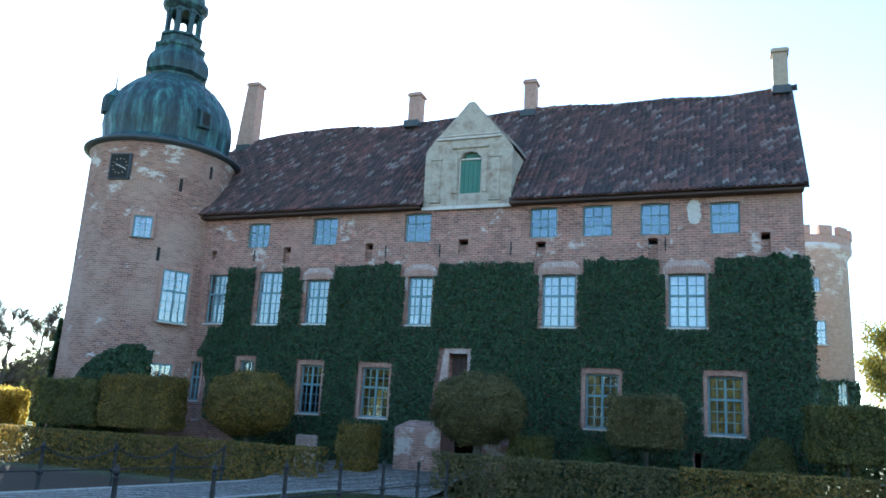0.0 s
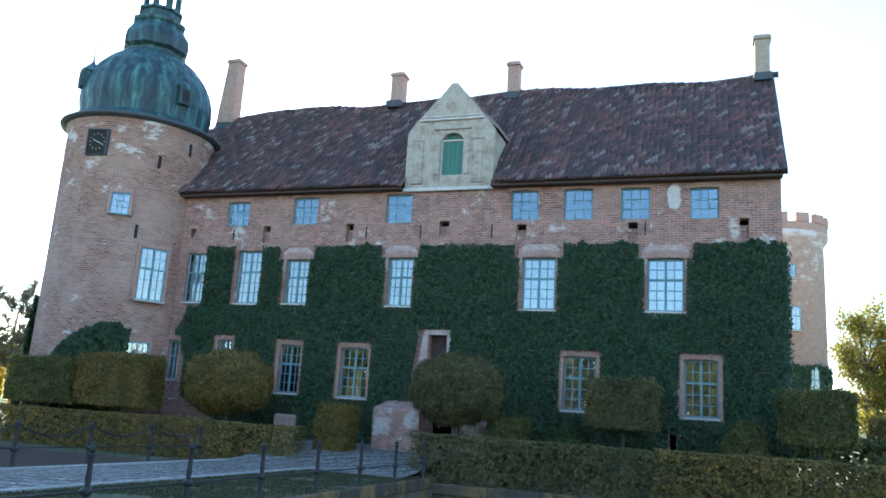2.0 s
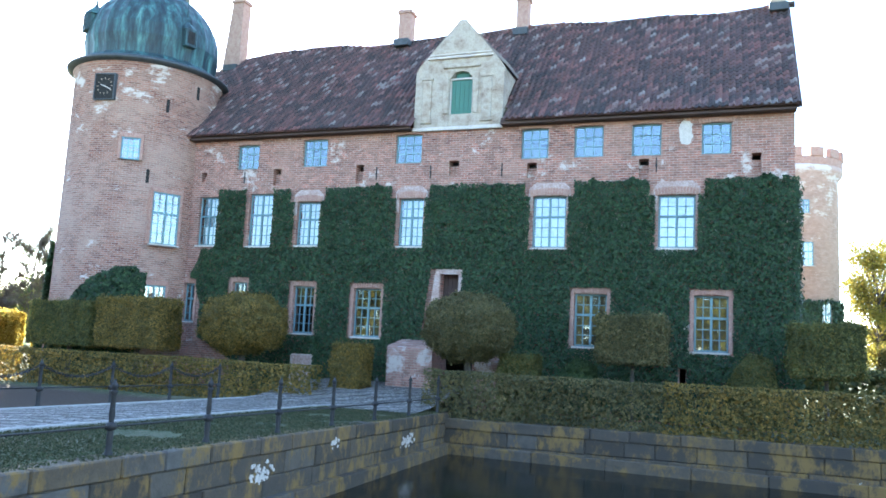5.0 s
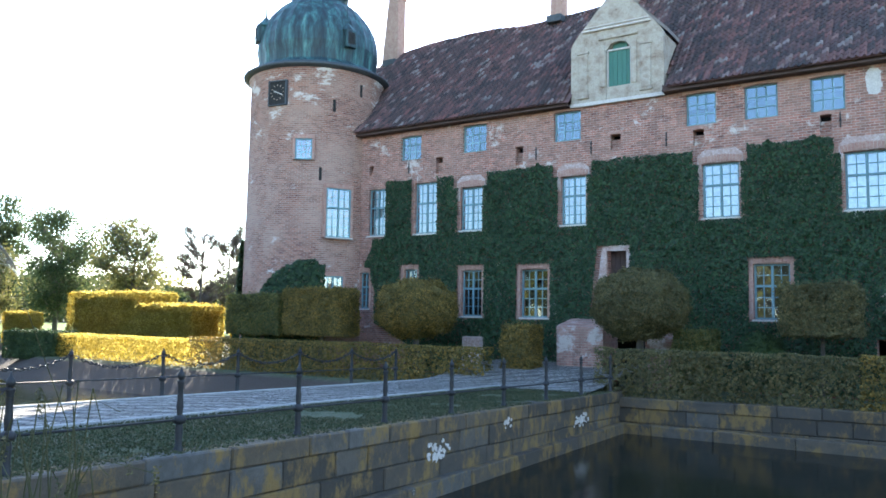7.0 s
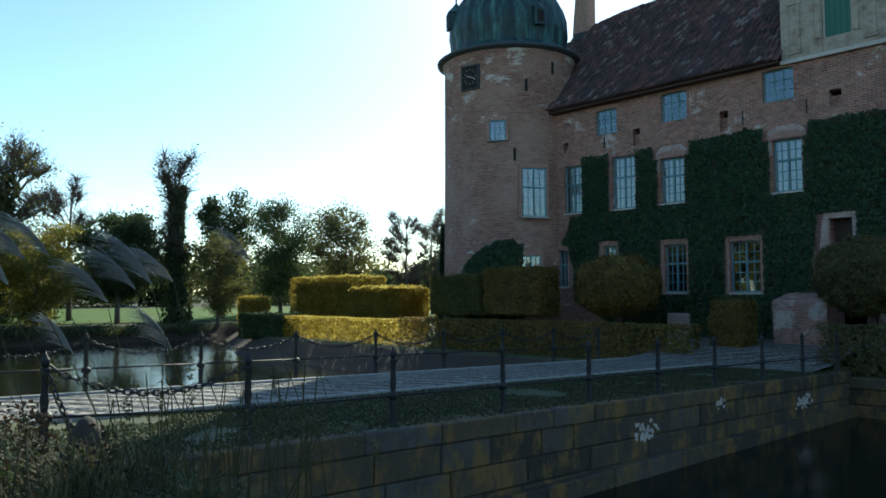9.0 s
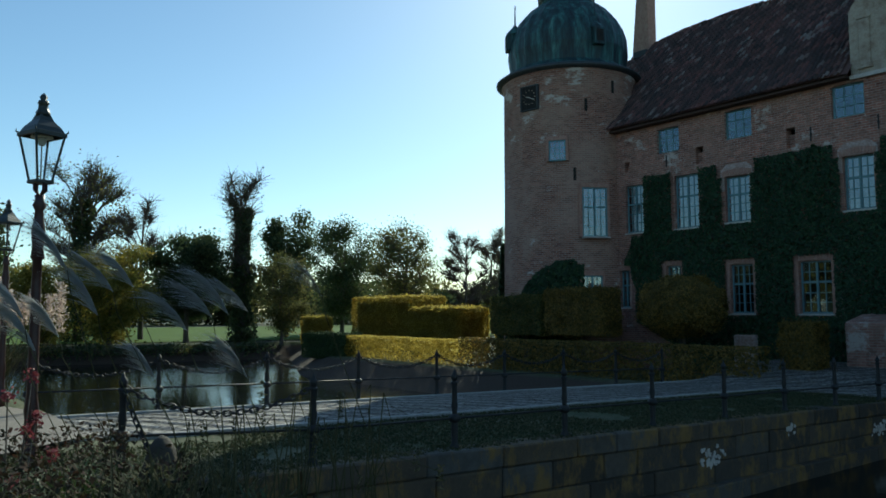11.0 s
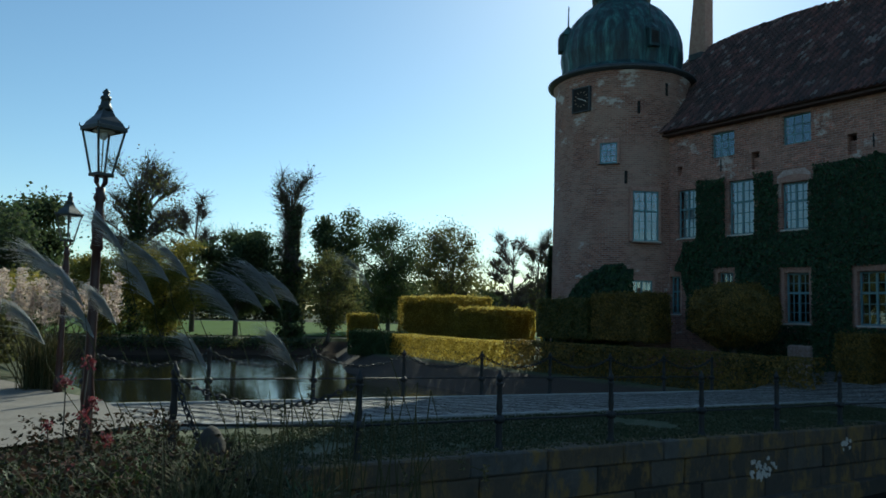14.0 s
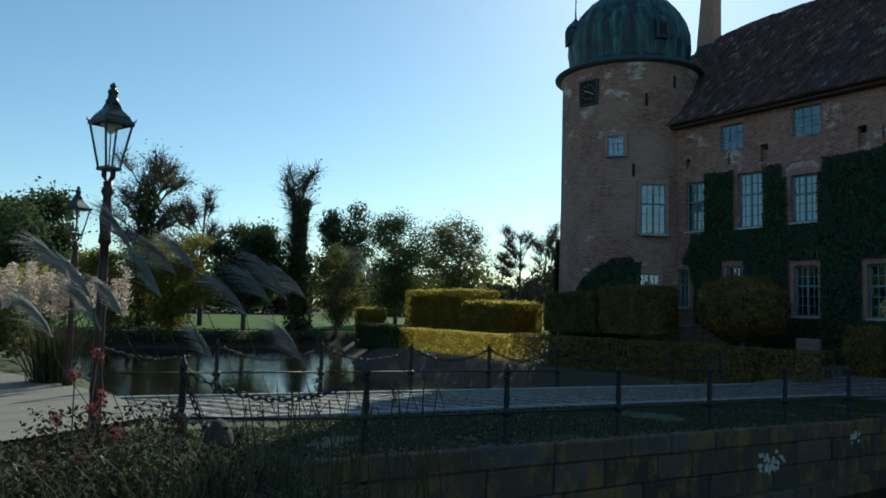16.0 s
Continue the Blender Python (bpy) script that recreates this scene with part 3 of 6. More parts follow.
LOOP = [(-25.70, -25.44, 9.41, 9.86), (-21.77, -21.39, 9.18, 9.93), (-17.60, -17.23, 9.16, 9.98), (-13.29, -12.85, 9.40, 10.02), (-9.97, -9.57, 9.20, 9.82), (-5.60, -5.23, 9.16, 9.82), (-1.60, -1.29, 9.18, 9.91)]
DOORWAY = (-13.4, -12.62, 3.2, 5.38)
GATE = (-14.2, -11.9, 0.0, 2.1)
SLITS = [(-4.02, -3.8, 1.35, 2.0)]


def holed_wall(name, x0, x1, z0, z1, holes, y, depth, mat):
    """A wall in the plane y with openings that go depth into it."""
    xs = sorted({x0, x1, *[h[0] for h in holes], *[h[1] for h in holes]})
    zs = sorted({z0, z1, *[h[2] for h in holes], *[h[3] for h in holes]})
    bm = bmesh.new()
    grid = {}

    def v(x, z, yy):
        k = (x, z, yy)
        if k not in grid:
            grid[k] = bm.verts.new((x, yy, z))
        return grid[k]

    for a, b in zip(xs, xs[1:]):
        for c, d in zip(zs, zs[1:]):
            mx, mz = (a + b) / 2, (c + d) / 2
            if any(h[0] < mx < h[1] and h[2] < mz < h[3] for h in holes):
                continue
            bm.faces.new((v(a, c, y), v(b, c, y), v(b, d, y), v(a, d, y)))
    for a, b, c, d in holes:
        for p, q in (((a, c), (a, d)), ((b, d), (b, c)), ((a, d), (b, d)), ((b, c), (a, c))):
            bm.faces.new((bm.verts.new((p[0], y, p[1])), bm.verts.new((q[0], y, q[1])), bm.verts.new((q[0], y + depth, q[1])), bm.verts.new((p[0], y + depth, p[1]))))
    return mesh_ob(name, bm, mat)


HOLES = UPPER + MAIN + LOW + LOOP + SLITS + [DOORWAY, GATE]
wall = tagged(holed_wall("wall_front", LEFT_X - 1.5, RIGHT_X, -0.3, EAVE_Z, HOLES, 0.0, 0.45, BRICK), "old red brick castle wall with pale lime patches", "wall", kind="structure")
bm = boxes((RIGHT_X - 0.5, RIGHT_X - 0.001, 0.002, 11.0, -0.3, EAVE_Z))
g = [(0.0, EAVE_Z), (11.0, EAVE_Z), (5.5, RIDGE_Z - 0.15)]
lo = [bm.verts.new((RIGHT_X - 0.5, y, z)) for y, z in g]
hi = [bm.verts.new((RIGHT_X - 0.001, y, z)) for y, z in g]
bm.faces.new(lo[::-1])
bm.faces.new(hi)
bm.faces.new((lo[0], lo[2], hi[2], hi[0]))
bm.faces.new((lo[1], hi[1], hi[2], lo[2]))
tagged(mesh_ob("wall_gable", bm, BRICK_SIDE), "red brick gable end of the castle wing", "wall", kind="structure")
tagged(mesh_ob("wall_back", boxes((LEFT_X - 1.5, RIGHT_X - 0.5, 10.7, 11.0, -0.3, EAVE_Z)), BRICK), "rear brick wall of the castle wing", "wall", kind="structure")
# Inner wall and attic floor coloured near-black to stand in for unlit rooms.
tagged(mesh_ob("wall_inner", boxes((LEFT_X - 1.2, RIGHT_X - 0.55, 2.4, 2.6, 0, EAVE_Z - 0.1)), NEAR_BLACK), "inner wall behind the windows, coloured near-black as unlit rooms", "wall", kind="structure")
tagged(mesh_ob("ceiling", boxes((LEFT_X - 1.2, RIGHT_X - 0.55, 0.47, 10.6, EAVE_Z - 0.16, EAVE_Z - 0.05)), NEAR_BLACK), "attic floor under the roof, coloured near-black for shade", "ceiling", kind="structure")


def window(name, label, w, h, cols, rows_low, rows_up, frame_mat, m, sill=True, curtain=None):
    """A casement window; its base stands at m, the glass faces its own -y."""
    t = thing(name, label, "window", kind="structure")
    f, d = 0.07, 0.07
    part("window_frame", boxes((-w / 2, -w / 2 + f, 0, d, 0, h), (w / 2 - f, w / 2, 0, d, 0, h), (-w / 2 + f, w / 2 - f, 0, d, 0, f), (-w / 2 + f, w / 2 - f, 0, d, h - f, h), bevel=0.006), frame_mat, t)
    split = rows_up > 0
    zt = h * 0.6 if split else h
    if split:
        part("mullion", boxes((-0.045, 0.045, -0.012, d, f, h - f), bevel=0.008), frame_mat, t)
        part("transom", boxes((-w / 2 + f, -0.046, -0.01, d, zt - 0.045, zt + 0.045), (0.046, w / 2 - f, -0.01, d, zt - 0.045, zt + 0.045), bevel=0.008), frame_mat, t)
    zones = [(f, zt - (0.045 if split else f), rows_low)] + ([(zt + 0.045, h - f, rows_up)] if split else [])
    sides = [(-w / 2 + f, -0.045), (0.045, w / 2 - f)] if split else [(-w / 2 + f, w / 2 - f)]
    bar = 0.018 if split else 0.022
    for z0, z1, nr in zones:
        for x0, x1 in sides:
            nc = cols // 2 if split else cols
            specs = []
            for i in range(1, nc):
                x = x0 + (x1 - x0) * i / nc
                specs.append((x - bar, x + bar, 0.012, 0.05, z0, z1))
            for j in range(1, nr):
                z = z0 + (z1 - z0) * j / nr
                for i in range(nc):
                    specs.append((x0 + (x1 - x0) * i / nc + bar, x0 + (x1 - x0) * (i + 1) / nc - bar, 0.014, 0.05, z - bar, z + bar))
            if specs:
                part("glazing_bar", boxes(*specs), frame_mat, t)
            for j in range(nr):
                for i in range(nc):
                    bm = bmesh.new()
                    xa, xb = x0 + (x1 - x0) * i / nc, x0 + (x1 - x0) * (i + 1) / nc
                    za, zb = z0 + (z1 - z0) * j / nr, z0 + (z1 - z0) * (j + 1) / nr
                    tx, tz = random.uniform(-0.004, 0.004), random.uniform(-0.003, 0.003)
                    vs = [bm.verts.new(p) for p in ((xa, 0.03 + tx, za), (xb, 0.03 - tx, za), (xb, 0.03 - tx + tz, zb), (xa, 0.03 + tx + tz, zb))]
                    bm.faces.new(vs)
                    pane = part("pane", bm, GLASS, t)
                    pane.visible_shadow = False
    if sill:
        part("window_sill", boxes((-w / 2 - 0.06, w / 2 + 0.06, -0.22, 0.02, -0.07, -0.003), bevel=0.01), STONE_TRIM, t)
    # Added sheet behind the panes; its colour stands in for what they reflect.
    if curtain:
        part("curtain", boxes((-w / 2 + 0.05, w / 2 - 0.05, 0.22, 0.24, 0.03, h - 0.05)), curtain, t)
    t.matrix_world = m
    return t


def arch(parent_label, x0, x1, z, rise, th, mat, y=-0.03, deep=0.2, k=9):
    """A segmental head over an opening, laid in upright bricks."""
    a = thing("brick_arch", parent_label, "arch", kind="structure")
    n = max(5, int((x1 - x0 + 0.16) / 0.105))
    w = (x1 - x0 + 0.2) / n
    for i in range(n):
        s = (i + 0.5) / n * 2 - 1
        b = part("brick", boxes((-w / 2 + 0.006, w / 2 - 0.006, y, y + deep, 0, th), bevel=0.006), mat, a)
        b.matrix_basis = pose((x0 + x1) / 2 + s * (x1 - x0 + 0.2) / 2, 0, z + rise * (1 - s * s) - rise * 0.5, 0, s * 9, 0)
    return a


n = 0
for x0, x1, z0, z1 in UPPER:
    n += 1
    window("window_%d" % n, "square small-paned attic window with blue-green frame", x1 - x0, z1 - z0, 3, 3, 0, FRAME_DARK, pose((x0 + x1) / 2, 0.12, z0), False, None)
    arch("shallow brick arch over an attic window", x0, x1, z1 - 0.02, 0.05, 0.2, ARCH_BRICK)
for i, (x0, x1, z0, z1) in enumerate(MAIN):
    n += 1
    window("window_%d" % n, "tall cross-framed window reflecting the bright sky", x1 - x0, z1 - z0, 4, 3, 2, FRAME_BLUE, pose((x0 + x1) / 2, 0.14, z0), True, PALE_GREY)
    if i >= 2:
        arch("pale brick arch over a tall window", x0, x1, z1 + 0.0, 0.1, 0.26, ARCH_BRICK, -0.07)
        # bare masonry left free of ivy round the window head
        bm = prism([(x0 - 0.2, z1 - 0.6), (x0 - 0.02, z1 - 0.6), (x0 - 0.02, z1 + 0.02), (x1 + 0.02, z1 + 0.02), (x1 + 0.02, z1 - 0.6), (x1 + 0.2, z1 - 0.6), (x1 + 0.16, z1 + 0.3), (x1 - 0.1, z1 + 0.52), (x0 + 0.1, z1 + 0.52), (x0 - 0.16, z1 + 0.3)], -0.045, 0.02)
        tagged(mesh_ob("window_surround", bm, PINK_WALL), "bare pale brick surround of a tall window", "trim", kind="structure")
for i, (x0, x1, z0, z1) in enumerate(LOW):
    n += 1
    window("window_%d" % n, "ground-floor casement window with grey-blue frame", x1 - x0, z1 - z0, 4 if x1 - x0 > 0.7 else 2, 3, 2, FRAME_BLUE, pose((x0 + x1) / 2, 0.16, z0), True, OCHRE if i in (4, 5) else None)
    arch("red brick arch over a ground-floor window", x0, x1, z1 + 0.0, 0.08, 0.22, ARCH_BRICK, -0.06)
    bm = boxes((x0 - 0.15, x0 - 0.01, -0.05, 0.02, z0, z1 + 0.1), (x1 + 0.01, x1 + 0.15, -0.05, 0.02, z0, z1 + 0.1), bevel=0.01)
    tagged(mesh_ob("window_surround", bm, ARCH_BRICK), "red brick jambs of a ground-floor window", "trim", kind="structure")
for x0, x1, z0, z1 in LOOP:
    arch("small arch over a bricked loophole", x0, x1, z1 - 0.02, 0.06, 0.14, ARCH_BRICK, -0.02)
    tagged(mesh_ob("loophole_filling", boxes((x0 + 0.002, x1 - 0.002, 0.2, 0.3, z0, z0 + (z1 - z0) * 0.7)), BRICK), "brick filling in an old gun loop", "trim", kind="structure")

# The raised doorway in the ivy and its flaking surround.
x0, x1, z0, z1 = DOORWAY
bm = prism([(x0 - 0.5, z0), (x0 - 0.02, z0), (x0 - 0.02, z1 - 0.1), (x1 + 0.02, z1 - 0.1), (x1 + 0.02, z0), (x1 + 0.3, z0), (x1 + 0.2, z1), (x1 + 0.05, z1 + 0.22), (x0 - 0.05, z1 + 0.24), (x0 - 0.2, z1 + 0.05)], -0.1, 0.02)
tagged(mesh_ob("door_surround", bm, PINK_WALL), "flaking pale masonry round a raised doorway", "trim", kind="structure")
d = thing("door_1", "dark plank door set deep in the ivy wall", "door", kind="structure")
for i in range(4):
    w = (x1 - x0) / 4
    part("plank", boxes((x0 + i * w + 0.004, x0 + (i + 1) * w - 0.004, 0.36, 0.42, z0, z1), bevel=0.006), EAVE, d)
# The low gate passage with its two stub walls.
# The passage's shade is put into its near-black colour.
tagged(mesh_ob("gate_passage", boxes((-14.4, -14.2, 0.45, 2.4, 0.0, 2.3), (-11.9, -11.7, 0.45, 2.4, 0.0, 2.3), (-14.2, -11.9, 0.45, 2.4, 2.1, 2.3)), NEAR_BLACK), "vaulted passage through the gate, its shade coloured near-black", "passage", kind="structure")
bm = prism([(0.0, -0.2), (-1.6, -0.2), (-1.57, 1.1), (-1.6, 2.24), (-1.5, 2.3), (0.0, 2.6)], -14.9, -13.0)
for v in bm.verts:
    v.co = Vector((v.co.y, v.co.x, v.co.z))
bmesh.ops.recalc_face_normals(bm, faces=bm.faces[:])
for f in bm.faces:
    f.material_index = 1 if abs(f.normal.x) > 0.7 else 0
pier = mesh_ob("gate_pier", bm, PIER_FRONT)
pier.data.materials.append(PIER_SIDE)
tagged(pier, "sloping worn brick pier beside the gate", "pier", kind="structure")
bm = prism([(0.0, -0.2), (-1.6, -0.2), (-1.58, 1.75), (-1.5, 1.95), (0.0, 2.2)], -11.3, -10.1)
for v in bm.verts:
    v.co = Vector((v.co.y, v.co.x, v.co.z))
bmesh.ops.recalc_face_normals(bm, faces=bm.faces[:])
for f in bm.faces:
    f.material_index = 1 if abs(f.normal.x) > 0.7 else 0
pier = mesh_ob("gate_pier", bm, PIER_FRONT)
pier.data.materials.append(PIER_SIDE)
tagged(pier, "short worn brick pier on the gate's far side", "pier", kind="structure")
# Iron wall ties on the brick.
for x in (-14.1, -11.0, -4.95, -16.6, -23.3):
    tie = tagged(mesh_ob("wall_tie", boxes((x - 0.02, x + 0.02, -0.05, 0.0, 9.3, 9.85), (x - 0.035, x + 0.035, -0.045, 0.0, 9.52, 9.6), bevel=0.006), IRON), "short iron tie bar on the brick wall", "wall tie")
# Lime-washed patch high on the wall and brick stubs at the foot of the ivy.
bm = bmesh.new()
rng = random.Random(4)
pts = [(-3.9 + 0.24 * math.copysign(abs(math.cos(t)) ** 0.5, math.cos(t)) * rng.uniform(0.8, 1.12), 10.78 + 0.46 * math.copysign(abs(math.sin(t)) ** 0.6, math.sin(t)) * rng.uniform(0.93, 1.06)) for t in np.linspace(0, 6.2, 40)]
bm.faces.new([bm.verts.new((x, -0.012, z)) for x, z in pts][::-1])
bmesh.ops.recalc_face_normals(bm, faces=bm.faces[:])
for f in bm.faces:
    if f.normal.y > 0:
        f.normal_flip()
tagged(mesh_ob("plaster_patch", bm, STONE_TRIM), "pale plaster patch on the brick wall", "plaster patch", kind="structure")
tagged(mesh_ob("wall_stub", boxes((-20.0, -19.05, -0.4, 0.0, -0.2, 1.72), bevel=0.06), PINK_WALL), "low limewashed stub at the wall's foot", "wall stub", kind="structure")

# Eaves board.
tagged(mesh_ob("eaves_board", boxes((LEFT_X - 0.1, -15.0, -0.42, 0.0, EAVE_Z - 0.05, EAVE_Z + 0.06), (-11.05, RIGHT_X + 0.05, -0.42, 0.0, EAVE_Z - 0.05, EAVE_Z + 0.06), bevel=0.02), EAVE), "dark red-brown timber eaves board", "eaves", kind="structure")

tagged(mesh_ob("fascia", boxes((LEFT_X - 0.1, -15.0, -0.34, -0.28, EAVE_Z + 0.064, EAVE_Z + 0.24), (-11.05, RIGHT_X + 0.05, -0.34, -0.28, EAVE_Z + 0.064, EAVE_Z + 0.24)), EAVE), "dark board closing the eaves", "eaves", kind="structure")

# ---- the roof ----
SLOPE_X0, SLOPE_X1 = -30.2, -0.06
EAVE_Y = -0.55


def sag(x):
    """The ridge's old sag and its fall beside the tower."""
    return 0.10 * math.sin(x * 0.42) + 0.06 * math.sin(x * 1.1 + 1) - 0.9 * max(0.0, (-25.0 - x) / 5.0) ** 1.5


def roof_point(x, t, lift=0.0):
    y = EAVE_Y + (RIDGE_Y - EAVE_Y) * t
    flare = 0.06 * max(0.0, 1 - t / 0.22) ** 2
    z = EAVE_Z + 0.02 + (RIDGE_Z - EAVE_Z - 0.0) * t + flare + sag(x) * t + 0.05 * noise.noise(Vector((x * 0.5, t * 4, 1)))
    nrm = Vector((0, -(RIDGE_Z - EAVE_Z), RIDGE_Y - EAVE_Y)).normalized()
    return Vector((x, y, z)) + nrm * lift


roof = thing("roof", "steep roof of old weathered brown clay pantiles", "roof", kind="structure")
bm = bmesh.new()
rx = np.linspace(SLOPE_X0, SLOPE_X1, 60)
front = [[bm.verts.new(roof_point(x, t)) for t in np.linspace(0, 1, 9)] for x in rx]
rear = [[front[i][8]] + [bm.verts.new((x, 2 * RIDGE_Y - roof_point(x, t).y, roof_point(x, t).z)) for t in (0.75, 0.5, 0.25, 0)] for i, x in enumerate(rx)]
for i in range(len(rx) - 1):
    for k in range(8):
        if k == 0 and -15.1 < (rx[i] + rx[i + 1]) / 2 < -10.95:
            continue
        bm.faces.new((front[i][k], front[i + 1][k], front[i + 1][k + 1], front[i][k + 1]))
    for k in range(4):
        bm.faces.new((rear[i][k], rear[i + 1][k], rear[i + 1][k + 1], rear[i][k + 1]))
part("roof_deck", bm, TILE, roof)

COLS, ROWS = 128, 27
tile_w = (SLOPE_X1 - SLOPE_X0) / COLS
tile_h = 1.0 / ROWS
slope_len = math.hypot(RIDGE_Y - EAVE_Y, RIDGE_Z - EAVE_Z)
TILT = math.degrees(math.atan2(RIDGE_Z - EAVE_Z, RIDGE_Y - EAVE_Y))


def tile_verts():
    """One S-shaped pantile, lying along its own y."""
    prof = [(-0.54, 0.0), (-0.30, -0.005), (-0.02, 0.015), (0.14, 0.075), (0.34, 0.082), (0.54, 0.02)]
    ln = slope_len / ROWS * 1.16
    top = [Vector((u * tile_w, 0.0, h + 0.045)) for u, h in prof] + [Vector((u * tile_w, ln, h + 0.012)) for u, h in prof]
    edge = [Vector((u * tile_w, 0.0, h + 0.02)) for u, h in prof]
    faces = [(i, i + 1, i + 7, i + 6) for i in range(5)] + [(12 + i, 13 + i, i + 1, i) for i in range(5)]
    return top + edge, faces


tv, tf = tile_verts()
tile_me = bpy.data.meshes.new("roof_tile")
tile_me.from_pydata([tuple(v) for v in tv], [], tf)
tile_me.materials.append(TILE)
co, fa = [], []
rng = random.Random(11)
for r in range(ROWS):
    for c in range(COLS):
        x = SLOPE_X0 + (c + 0.5) * tile_w
        if -15.1 < x < -10.95 and r < 14 - abs(x + 13.0) * 5:
            continue
        p = roof_point(x, r * tile_h, 0.01)
        m = Matrix.Translation(p) @ pose(0, 0, 0, TILT + rng.uniform(-1.2, 1.2), rng.uniform(-2, 2), rng.uniform(-1.5, 1.5))
        if c >= COLS - 30 and r < 10:
            ob = new("roof_tile", tile_me)
            ob.parent = roof
            ob.matrix_basis = m
            continue
        b = len(co)
        co += [tuple(m @ v) for v in tv]
        fa += [tuple(b + i for i in f) for f in tf]
me = bpy.data.meshes.new("roof_tiles")
me.from_pydata(co, [], fa)
me.materials.append(TILE)
rest = new("roof_tiles", me)
rest.parent = roof
tagged(rest, kind="stuff")
# ridge tiles
x = SLOPE_X0
while x < SLOPE_X1 - 0.1:
    bm = bmesh.new()
    q = roof_point(x + 0.2, 1.0)
    tube([(0, 0, 0), (0.42, 0, 0.01)], [0.13, 0.15], 8, bm)
    t = part("ridge_tile", bm, TILE, roof)
    t.matrix_basis = pose(x, q.y, q.z + 0.02, 0, rng.uniform(-3, 3), rng.uniform(-2, 2))
    x += 0.4
bm = bmesh.new()
for k in range(16):
    a, b = roof_point(SLOPE_X1 + 0.02, k / 16), roof_point(SLOPE_X1 + 0.02, (k + 1) / 16)
    vs = [bm.verts.new(p + Vector((dx, 0, dz))) for p in (a, b) for dx, dz in ((-0.1, 0.1), (0.06, 0.1), (0.06, -0.12), (-0.1, -0.12))]
    for f in ((0, 1, 5, 4), (1, 2, 6, 5), (2, 3, 7, 6), (3, 0, 4, 7)):
        bm.faces.new([vs[i] for i in f])
part("verge_board", bm, EAVE, roof)


def chimney(x, y, z0, z1, w, mat, label, lean=0.0, foot=0.0):
    c = thing("chimney", label, "chimney", (x, y, 0), "chimneys on the ridge")
    bm = boxes((-w / 2, w / 2, -w / 2, w / 2, z0 - 1.2, z1 - 0.22), bevel=0.015)
    if foot:
        for v in bm.verts:
            k = max(0.0, 1 - (v.co.z - z0 + 1.2) / 2.0)
            v.co.x -= foot * k * 0.5
            v.co.x += foot * k * (0.5 if v.co.x > 0 else -0.5)
    part("shaft", bm, mat, c)
    part("cap", boxes((-w / 2 - 0.07, w / 2 + 0.07, -w / 2 - 0.07, w / 2 + 0.07, z1 - 0.22, z1 - 0.08), (-w / 2 - 0.02, w / 2 + 0.02, -w / 2 - 0.02, w / 2 + 0.02, z1 - 0.079, z1), bevel=0.015), mat, c, "corbelled brick cap")
    part("flue", boxes((-w / 2 + 0.12, w / 2 - 0.12, -w / 2 + 0.12, w / 2 - 0.12, z1 - 0.01, z1 + 0.02)), NEAR_BLACK, c)
    part("flashing", boxes((-w / 2 - 0.07, w / 2 + 0.07, -w / 2 - 0.35, w / 2 + 0.35, z0 - 0.5, z0 - 0.13), bevel=0.02), LEAD, c, "dark lead flashing")
    return c


chimney(-0.44, RIDGE_Y, 17.85, 19.65, 0.62, CHIMNEY_PALE, "tall pale brick chimney at the gable end")
chimney(-11.85, RIDGE_Y, 17.85, 19.45, 0.58, CHIMNEY, "brick chimney on the ridge beside the dormer")
chimney(-18.07, RIDGE_Y, 17.85, 19.4, 0.66, CHIMNEY, "red brick chimney standing on the ridge")
chimney(-28.35, RIDGE_Y, 17.3, 21.1, 0.72, CHIMNEY, "tall tapering brick chimney beside the round tower", 0, 0.5)

# ---- the dormer ----
dormer = thing("dormer", "weathered plaster gable dormer with green hatch", "dormer", kind="structure")
DX0, DX1, DC = -14.95, -11.05, -12.95
DY = -0.1
bm = bmesh.new()
outline = [(DX0, EAVE_Z - 0.02), (-13.42, EAVE_Z - 0.02), (-13.42, 13.5), (-13.2, 13.78), (-12.9, 13.85), (-12.6, 13.78), (-12.38, 13.5), (-12.38, EAVE_Z - 0.02), (DX1, EAVE_Z - 0.02), (DX1, 13.85), (DX1 - 0.15, 14.15), (DC + 0.55, 15.6), (DC + 0.13, 16.1), (DC - 0.13, 16.1), (DC - 0.55, 15.6), (DX0 + 0.15, 14.15), (DX0, 13.85)]
part("gable_front", prism(outline, DY, 0.35), PLASTER, dormer)
bm = boxes((-13.42, -12.38, DY + 0.05, 0.35, EAVE_Z - 0.02, 12.0))
part("hatch_sill", bm, PLASTER, dormer)
hatch = part("hatch", boxes((-13.2, -12.6, 0.12, 0.16, 12.0, 13.85)), DOOR_GREEN, dormer, "green painted plank hatch")
for i in range(5):
    part("board", boxes((-13.38 + i * 0.196, -13.38 + i * 0.196 + 0.188, 0.07, 0.115, 12.02, 13.5), bevel=0.006), DOOR_GREEN, hatch)
part("hatch_frame", boxes((-13.41, -13.36, 0.0, 0.14, 12.0, 13.55), (-12.44, -12.39, 0.0, 0.14, 12.0, 13.55), (-13.36, -12.44, 0.0, 0.14, 13.5, 13.57), bevel=0.008), STONE_TRIM, dormer)
part("arch_moulding", boxes((-13.68, -13.45, DY - 0.06, DY + 0.02, 12.0, 13.75), (-12.35, -12.12, DY - 0.06, DY + 0.02, 12.0, 13.75), (-13.72, -12.08, DY - 0.08, DY + 0.02, 13.98, 14.12), bevel=0.02), PLASTER, dormer)
